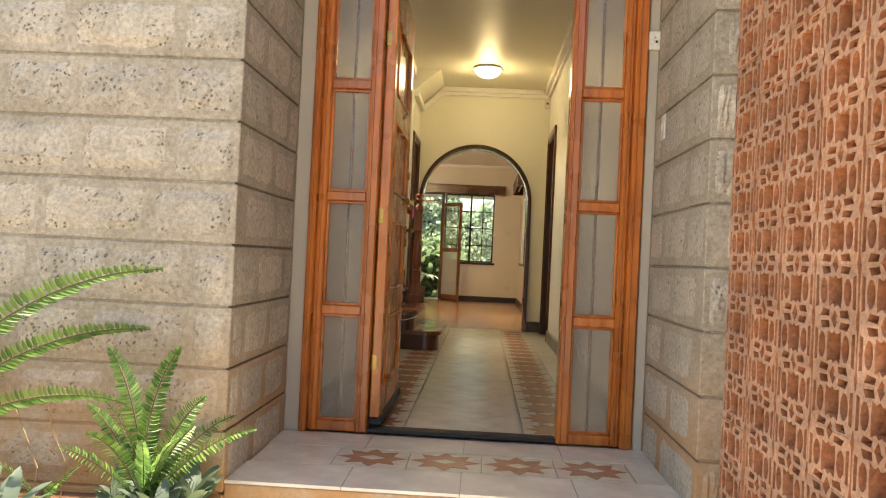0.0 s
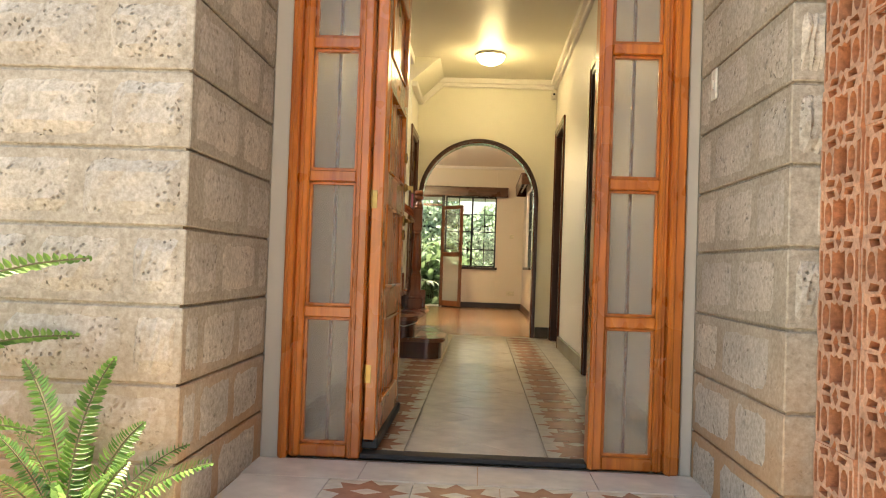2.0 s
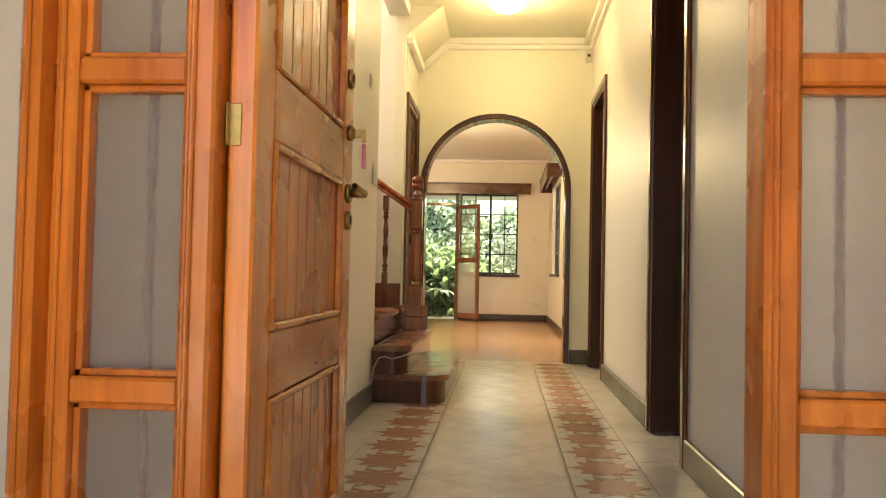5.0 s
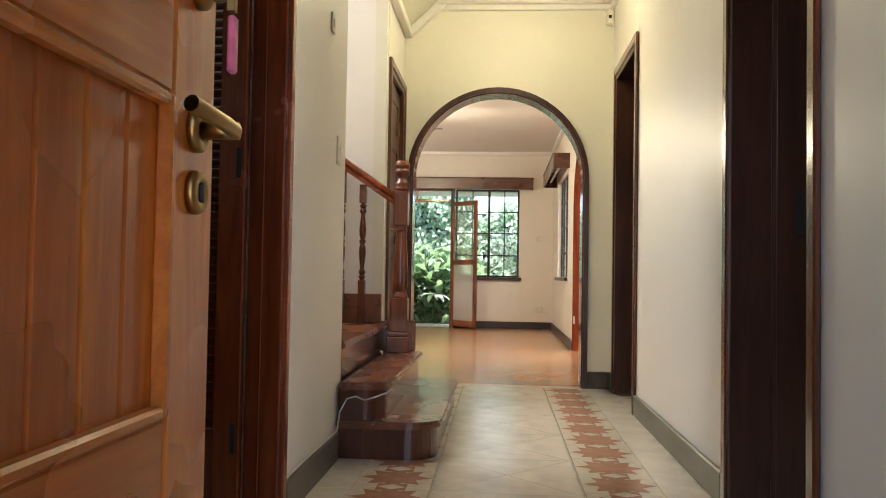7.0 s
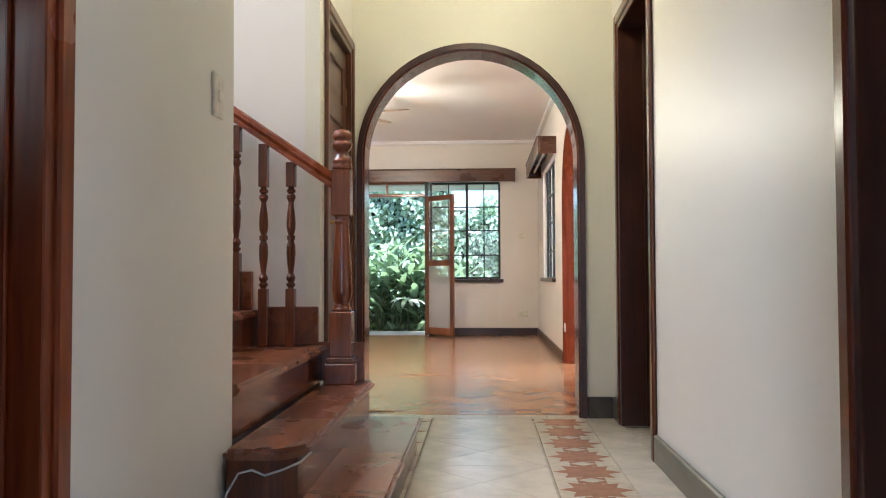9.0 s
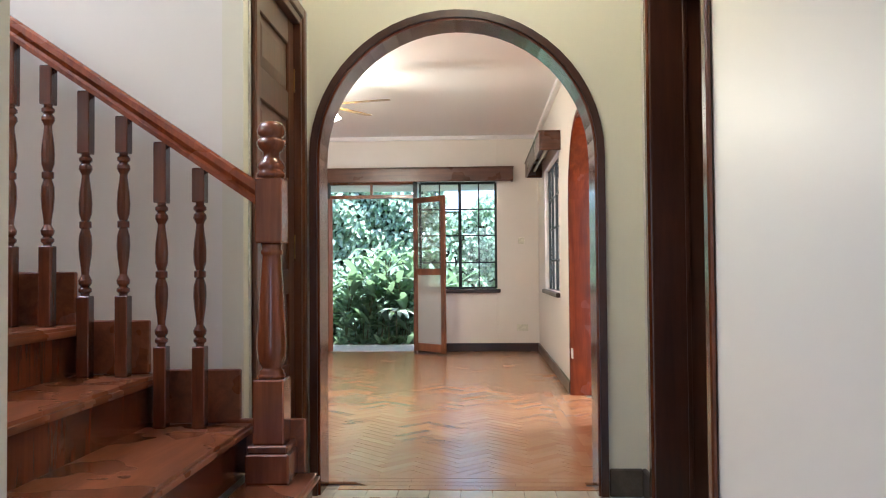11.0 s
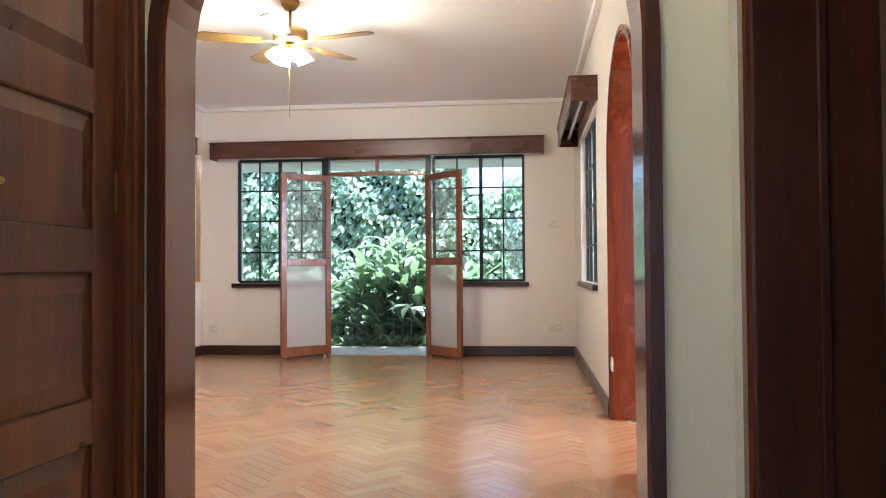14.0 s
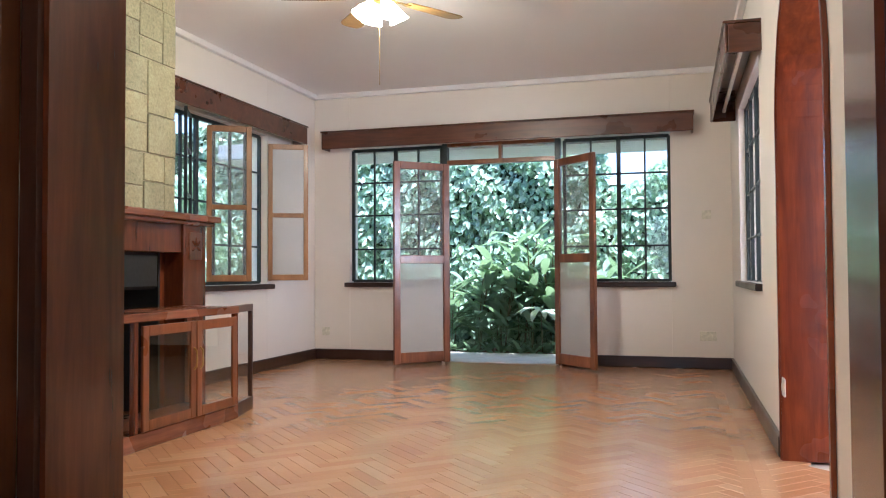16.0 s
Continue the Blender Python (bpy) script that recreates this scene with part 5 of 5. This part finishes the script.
def frond_data(length, lean, seed, curl=1.0, twist=0.0):
    r = random.Random(seed)
    n = int(length / 0.0125)
    P, D, Nn, Ls, Ws, spine = [], [], [], [], [], []
    for i in range(n):
        t = i / n
        x = length * lean * (t ** 1.35)
        z = length * (t * 0.95 - curl * 0.42 * t ** 2.6)
        spine.append((x, 0, z))
        w = (0.042 if length < 0.8 else 0.042) * math.sin(math.pi * min(0.99, 0.12 + t * 0.88)) ** 0.6 * min(1, length / 0.45)
        for s in (-1, 1):
            P.append((x, 0, z))
            cs, sn = math.cos(radians(twist)), math.sin(radians(twist))
            D.append((0.3 + 0.8 * s * sn + r.uniform(-0.12, 0.12), s * cs, 0.28 - 0.6 * s * sn + r.uniform(-0.12, 0.12)))
            Nn.append((-0.75 * cs, 0.1 * s - sn, 0.65 * cs))
            Ls.append(w * r.uniform(0.85, 1.1))
            Ws.append(0.0115 if length < 0.8 else 0.0125)
    me = leaf_mesh("frond", np.array(P), np.array(D), np.array(Nn), np.array(Ls), np.array(Ws))
    me.materials.append(M_FERN)
    bm = tube(spine[::4] + [spine[-1]], 0.0022, 4)
    rm = bpy.data.meshes.new("rib")
    bm.to_mesh(rm)
    bm.free()
    rm.materials.append(M_STEM)
    return me, rm


FRONDS = [frond_data(0.60, 0.35, 1, 0.55, 60), frond_data(0.46, 0.5, 2, 0.6, -35), frond_data(0.36, 0.45, 3, 0.4, 45), frond_data(0.85, 0.75, 4, 0.9, 65)]


def fern(at, rows, label):
    f = thing("fern", label, "fern", at, 0, "ferns by the porch")
    for k, rz, tilt, sc in rows:
        me, rm = FRONDS[k]
        o = share("frond", me, f, Matrix.Rotation(radians(rz), 4, "Z") @ Matrix.Rotation(radians(tilt), 4, "Y") @ Matrix.Scale(sc, 4))
        share("rib", rm, o, Matrix.Identity(4))


fern((-1.03, -1.10, -0.08), [(0, 165, -8, 1.25), (0, 15, -16, 1.25), (1, 200, -12, 1.2), (1, 30, 8, 1.15), (2, 330, 6, 1.3), (1, 250, 5, 1.1), (2, 290, 12, 1.3), (0, 340, 4, 1.05), (2, 100, 0, 1.2), (1, 5, 16, 1.25), (2, 220, 18, 1.2), (1, 310, 10, 1.2), (0, 185, 4, 0.9), (1, 350, -6, 1.0)],
     "green sword fern growing against the stone wall")
fern((-1.95, -1.30, -0.08), [(3, 14, -4, 1.62), (3, 22, 4, 1.42), (3, 5, 14, 1.25), (1, 330, 16, 1.4), (0, 25, -4, 1.9)], "tall arching sword fern in the flower bed")
fern((-1.38, -1.15, -0.08), [(2, 20, 12, 0.7), (2, 200, 10, 0.7), (2, 320, 20, 0.6)], "small young sword fern in the flower bed")
for lx, ly, n in ((-0.98, -1.17, 13), (-0.86, -1.10, 12), (-1.10, -1.14, 12), (-0.92, -1.24, 10), (-1.50, -1.22, 10), (-1.60, -1.12, 9), (-1.42, -1.28, 9), (-1.05, -1.26, 9), (-0.90, -1.03, 9)):
    lp = thing("lily_plant", "low clump of grey-green pointed leaves in the bed", "plant", (lx, ly, -0.08), rp.uniform(0, 360), "low plants by the porch")
    for k in range(n):
        share("leaf", rp.choice(LILY), lp, Matrix.Rotation(k * 2.4 + rp.uniform(-0.3, 0.3), 4, "Z") @ Matrix.Rotation(radians(rp.uniform(-50, 5)), 4, "Y") @ Matrix.Scale(rp.uniform(0.75, 1.05), 4))
for i, (dx, dy) in enumerate(((-1.36, -1.05), (-1.44, -1.1), (-1.2, -1.0))):
    tagged(part("dry_twig", tube([(dx, dy, -0.08), (dx + 0.02, dy, 0.05), (dx - 0.05, dy + 0.02, 0.18), (dx - 0.09, dy + 0.03, 0.30 - 0.05 * i)], 0.003, 4), plain("dry_stem", (0.35, 0.24, 0.12), 0.9)), "thin dry stem in the flower bed", "twig", "dry stems")

# ---- stone block walls of the porch ----
CR = 0.231
def block_mesh(w, h, d, amp, seed, nx=7, nz=4):
    r = random.Random(seed)
    bm = bmesh.new()
    grid = []
    for j in range(nz + 1):
        row = []
        for i in range(nx + 1):
            edge = i in (0, nx) or j in (0, nz)
            row.append(bm.verts.new((w * i / nx + (0 if not edge else r.uniform(-0.006, 0.006)), 0.002 if edge else -d + r.uniform(-amp, amp), h * j / nz + (0 if not edge else r.uniform(-0.006, 0.006)))))
        grid.append(row)
    for j in range(nz):
        for i in range(nx):
            bm.faces.new((grid[j][i], grid[j][i + 1], grid[j + 1][i + 1], grid[j + 1][i]))
    me = bpy.data.meshes.new("block")
    bm.to_mesh(me)
    bm.free()
    for f in me.polygons:
        f.use_smooth = amp < 0.004
    return me


def courses(x0, x1, y0, y1, z0, n):
    """Courses of a wall with a narrow groove between them."""
    out = []
    for k in range(n):
        out.append((x0, x1, y0, y1, z0 + k * CR + 0.0045, z0 + (k + 1) * CR - 0.0045))
    return out


Z0 = 0.876 - 5 * CR       # lowest joint
rb = random.Random(21)
ROUGH = [block_mesh(1, 0.172, 0.013, 0.006, s, 9, 4) for s in range(5)]
DRESS = [block_mesh(1, 0.185, 0.004, 0.0015, s + 20, 8, 4) for s in range(3)]
for me in ROUGH:
    me.materials.append(M_BLOCK)
for me in DRESS:
    me.materials.append(M_BLOCKS)


def lay(wall, place, length, lo, hi, data, rows, h):
    for k in range(rows):
        u = -rb.uniform(0, 0.3)
        while u < length:
            w = rb.uniform(lo, hi)
            a, b = max(u, 0) + 0.018, min(u + w, length) - 0.018
            if b - a > 0.06:
                share("block", rb.choice(data), wall, place @ Matrix.Translation((a, 0, Z0 + k * CR + (CR - h) / 2)) @ Matrix.Diagonal((b - a, 1, 1, 1)))
            u += w


ww = tagged(part("wall_porch_west", merge(boxes(courses(-2.9, -0.798, -0.945, -0.5, Z0, 15), 0.004), boxes([(-2.9, -0.812, -0.935, 0.0, Z0 - 0.1, 3.2)], 0), boxes(courses(-1.1, -0.798, -0.5, -0.03, Z0, 15), 0.004)), M_MORTAR),
            "coursed rock-faced stone wall beside the porch", "wall", "", "structure")
lay(ww, pose(-2.9, -0.945, 0), 2.1, 0.24, 0.52, ROUGH, 13, 0.172)
lay(ww, pose(-0.798, -0.93, 0, 0, 0, 90), 0.90, 0.30, 0.55, DRESS, 13, 0.185)
we = tagged(part("wall_porch_east", merge(boxes(courses(0.918, 1.10, -0.98, -0.03, Z0, 15), 0.004), boxes([(0.93, 1.09, -0.968, 0.0, Z0 - 0.1, 3.2)], 0)), M_MORTAR),
            "coursed grey stone pier beside the porch", "wall", "", "structure")
lay(we, pose(0.918, -0.03, 0, 0, 0, -90), 0.94, 0.30, 0.6, DRESS, 13, 0.185)
lay(we, pose(0.922, -0.98, 0), 0.17, 0.2, 0.25, ROUGH, 13, 0.172)
struct("reveal_plaster", [(-0.80, -0.726, -0.028, 0.03, -0.012, 2.4), (0.873, 0.92, -0.028, 0.03, -0.012, 2.4), (-0.80, 0.92, -0.028, 0.0, 2.37, 3.2)], M_RENDER, 0.004, "grey cement render round the entrance frame", "wall")

# ---- pierced terracotta screen wall ----
def oval(cx, cz, rx, rz, n=10):
    return [(cx + rx * math.cos(2 * math.pi * i / n), cz + rz * math.sin(2 * math.pi * i / n)) for i in range(n)]


UW, UH = 0.250, 0.137
def unit(seed):
    r = random.Random(seed)
    j = lambda: r.uniform(-0.0025, 0.0025)
    holes = [[(-0.036 + j(), -0.040), (-0.014, -0.032 + j()), (0.0, -0.040), (0.014, -0.032), (0.036 + j(), -0.040), (0.040, 0.0), (0.036, 0.040 + j()), (0.014, 0.032), (0.0, 0.041), (-0.014, 0.032 + j()), (-0.036, 0.040), (-0.040, 0.0)],
             oval(-0.067 + j(), 0, 0.021, 0.034), oval(0.067 + j(), 0, 0.021, 0.034)]
    for sx in (-1, 1):
        holes.append([(sx * 0.095, -0.038), (sx * 0.112, -0.042), (sx * 0.112, 0.042), (sx * 0.095, 0.038)])
        for sz in (-1, 1):
            holes.append([(sx * 0.026, sz * 0.0465), (sx * 0.070, sz * 0.0425), (sx * 0.082, sz * 0.062 + j()), (sx * 0.032, sz * 0.0625 + j())])
    rim = [(-UW / 2 + 0.012, -UH / 2 + 0.0), (-0.020, -UH / 2), (0, -UH / 2 + 0.024), (0.020, -UH / 2), (UW / 2 - 0.012, -UH / 2), (UW / 2 - 0.004, -UH / 2 + 0.03), (UW / 2 - 0.004, UH / 2 - 0.03), (UW / 2 - 0.012, UH / 2),
           (0.020, UH / 2), (0, UH / 2 - 0.024), (-0.020, UH / 2), (-UW / 2 + 0.012, UH / 2), (-UW / 2 + 0.004, UH / 2 - 0.03), (-UW / 2 + 0.004, -UH / 2 + 0.03)]
    bm = extruded(rim, "y", 0, 0.085, holes)
    me = bpy.data.meshes.new("clay_brick")
    bm.to_mesh(me)
    bm.free()
    me.materials.append(M_CLAY)
    me.materials.append(M_CLAYF)
    # light and shade by colour: paler fronts, deeper clay inside the holes
    for f in me.polygons:
        f.material_index = 1 if abs(f.normal.y) > 0.7 else 0
    return me


UNITS = [unit(s) for s in range(4)]
SX = 1.0
cw = struct("wall_screen", [(SX + 0.085, SX + 0.2, -3.5, -0.98, -0.4, 2.9)], M_CLAYM, 0, "pierced terracotta brick screen wall", "wall")
bed = part("mortar_bed", boxes([(SX + 0.012, SX + 0.086, -3.5, -0.985, -0.2 + k * UH - 0.006, -0.2 + k * UH + 0.006) for k in range(20)] +
                               [(SX + 0.006, SX + 0.086, -0.985 - i * UW - 0.006, -0.985 - i * UW + 0.004, -0.3, 2.6) for i in range(11)], 0), M_CLAYM, cw)
for i in range(10):
    for k in range(19):
        share("clay_brick", UNITS[(i * 7 + k * 3) % 4], cw, pose(SX + rb.uniform(-0.003, 0.003), -0.985 - (i + 0.5) * UW, -0.2 + (k + 0.5) * UH, rb.uniform(-0.8, 0.8), 0, -90))

# ---- floor tiles ----
def poly_data(name, pts, z0, z1, mat):
    bm = plate(pts, z0, z1, 0)
    me = bpy.data.meshes.new(name)
    bm.to_mesh(me)
    bm.free()
    me.materials.append(mat)
    return me


def star(r, ri, n=8):
    return [((r if i % 2 == 0 else ri) * math.cos(math.pi * i / n), (r if i % 2 == 0 else ri) * math.sin(math.pi * i / n)) for i in range(2 * n)]


def rect(w, h, g=0.0015):
    return [(g, g), (w - g, g), (w - g, h - g), (g, h - g)]


T = 0.30
BASE = poly_data("floor_tile", rect(0.31, T), -0.012, 0.0, M_TILEC)
STAR = poly_data("star_inlay", star(0.148, 0.092), -0.002, 0.0012, M_TILEB)
LOZ = poly_data("lozenge_inlay", [(-0.055, 0), (0, -0.036), (0.055, 0), (0, 0.036)], -0.002, 0.0018, M_TILEC)
BAR = poly_data("inlay", [(-0.06, -0.05), (0.06, -0.05), (0.06, 0.05), (-0.06, 0.05)], -0.002, 0.0008, M_TILEB)
hf = tagged(part("floor_hall", boxes([(HL, HR, 0.37, 6.50, -0.03, -0.0125)], 0), M_GROUT), "cream tiled hall floor with strips of brown stars", "floor", "", "structure")
BORD = [poly_data("floor_tile", rect(w, 0.43), -0.012, 0.0, M_TILE) for w in (0.165, 0.195)]
TRI = [poly_data("floor_tile", p, -0.012, 0.0, M_TILE) for p in ([(0.004, 0.0015), (0.586, 0.0015), (0.295, 0.2985)], [(0.5885, 0.004), (0.5885, 0.596), (0.2965, 0.3)], [(0.586, 0.5985), (0.004, 0.5985), (0.295, 0.3015)], [(0.0015, 0.596), (0.0015, 0.004), (0.2935, 0.3)])]
for k in range(1, 21):
    y = 0.12 + k * T
    for x in (-0.545, 0.375):
        share("floor_tile", BASE, hf, Matrix.Translation((x, y, 0)))
        share("star_inlay", STAR, hf, Matrix.Translation((x + 0.155, y + 0.15, 0)))
        share("inlay", BAR, hf, Matrix.Translation((x + 0.155, y, 0)))
        share("lozenge_inlay", LOZ, hf, Matrix.Translation((x + 0.155, y, 0)))
for k in range(10):
    for t in TRI:
        share("floor_tile", t, hf, Matrix.Translation((-0.225, 0.375 + k * 0.6, 0)))
for k in range(14):
    share("floor_tile", BORD[0], hf, Matrix.Translation((HL, 0.37 + k * 0.43, 0)))
    share("floor_tile", BORD[1], hf, Matrix.Translation((0.685, 0.37 + k * 0.43, 0)))
ROW = poly_data("floor_tile", rect(0.15, 0.125), -0.012, 0.0015, M_TILE)
for i in range(11):
    share("floor_tile", ROW, hf, Matrix.Translation((HL + i * 0.15 - 0.03, 6.375, 0)))
pf = tagged(part("floor_porch", boxes([(-0.79, 0.92, -0.90, 0.0, -0.03, -0.0125)], 0), M_GROUT), "cream tiled porch floor with a row of brown stars", "floor", "", "structure")
PT = [poly_data("floor_tile", rect(0.44, d), -0.012, 0.0, M_TILE) for d in (0.30, 0.27)]
for i in range(4):
    share("floor_tile", PT[0], pf, Matrix.Translation((-0.80 + i * 0.44, -0.93, 0)))
    share("floor_tile", PT[1], pf, Matrix.Translation((-0.80 + i * 0.44, -0.31, 0)))
for i in range(4):
    share("floor_tile", BASE, pf, Matrix.Translation((-0.46 + i * 0.31, -0.625, 0)))
    share("star_inlay", STAR, pf, Matrix.Translation((-0.305 + i * 0.31, -0.47, 0)))
    share("lozenge_inlay", LOZ, pf, Matrix.Translation((-0.305 + i * 0.31, -0.47, 0)))
for x, w in ((-0.79, 0.33), (0.785, 0.13)):
    share("floor_tile", poly_data("floor_tile", rect(w, 0.31), -0.012, 0.0, M_TILE), pf, Matrix.Translation((x, -0.622, 0)))

# ---- parquet ----
lfp = tagged(part("floor_living", boxes([(LL, 1.13, 6.34, LF, -0.03, -0.0125)], 0), M_DARKX), "worn herringbone parquet floor of the living room", "floor", "", "structure")
PL, PWD = 0.28, 0.07
BLK = boxes([(0.0006, PL - 0.0006, 0.0006, PWD - 0.0006, -0.012, 0.0)], 0.0012)
me_b = bpy.data.meshes.new("parquet_block")
BLK.to_mesh(me_b)
BLK.free()
me_b.materials.append(M_PARQO)
rest_v, rest_f, near = [], [], []
R45 = Matrix.Rotation(radians(45), 4, "Z")
rq = random.Random(3)
for a in range(-90, 91):
    for b in range(-24, 25):
        ox, oy = a * PWD + b * PL, a * PWD - b * PL
        for m in (Matrix.Translation((ox, oy, 0)), Matrix.Translation((ox + PL + PWD, oy + PWD - PL, 0)) @ Matrix.Rotation(radians(90), 4, "Z")):
            w = Matrix.Translation((-1.2, 9.6, rq.uniform(-0.0001, 0.0))) @ R45 @ m
            c = w @ Vector((PL / 2, PWD / 2, 0))
            inside = (LL - 0.05 < c.x < LR + 0.05 and 6.44 < c.y < LF + 0.04) or (0.8 < c.x < 1.1 and 7.75 < c.y < 9.0)
            if inside:
                near.append(w)
near.sort(key=lambda q: abs(q.translation.x + 0.4) * 0.5 + q.translation.y)
for w in near[:290]:
    share("parquet_block", me_b, lfp, w)
bvs = [v.co.copy() for v in me_b.vertices]
bfs = [list(p.vertices) for p in me_b.polygons]
for w in near[290:]:
    o = len(rest_v)
    rest_v += [tuple(w @ v) for v in bvs]
    rest_f += [[i + o for i in f] for f in bfs]
me_r = bpy.data.meshes.new("parquet_field")
me_r.from_pydata(rest_v, [], rest_f)
me_r.materials.append(M_PARQ)
pr = new("parquet_field", me_r)
pr.parent = lfp
tagged(pr, "herringbone parquet blocks", "", "", "stuff")
EDGE = poly_data("parquet_strip", rect(0.34, 0.068, 0.0008), -0.012, 0.0012, M_PARQO)
for j in range(4):
    for i in range(13):
        x = LL + i * 0.34 - (0.17 if j % 2 else 0)
        if -0.72 < x < 0.5 or j > 1:
            share("parquet_strip", EDGE, lfp, Matrix.Translation((x, 6.30 + j * 0.07, 0)))
EDGY = poly_data("parquet_strip", rect(0.068, 0.34, 0.0008), -0.012, 0.0012, M_PARQO)
for j in range(2):
    for i in range(18):
        share("parquet_strip", EDGY, lfp, Matrix.Translation((LR - 0.16 - j * 0.07, 6.6 + i * 0.34 + 0.17 * j, 0)))

# ---- the entrance, the living room and the garden set to their places in the plan ----
LIVE = Matrix.Translation((0, 0.16, 0)) @ Matrix.Diagonal((1.018, 1.0085, 1.018, 1))
ENTRANCE = Matrix.Translation((0, 0.27, 0))
bpy.context.view_layer.update()
for ob in list(scene.objects):
    if ob.parent or ob.type not in ("MESH", "EMPTY") or ob.name in ("ground", "roof", "wall_arch", "arch_trim"):
        continue
    ys = [(q.matrix_world @ Vector(c)).y for q in (ob, *ob.children_recursive) if q.type == "MESH" for c in q.bound_box]
    if ys and max(ys) < 1.05:
        ob.matrix_basis = ENTRANCE @ ob.matrix_basis
    elif ys and (min(ys) + max(ys)) / 2 > 6.55:
        ob.matrix_basis = LIVE @ ob.matrix_basis
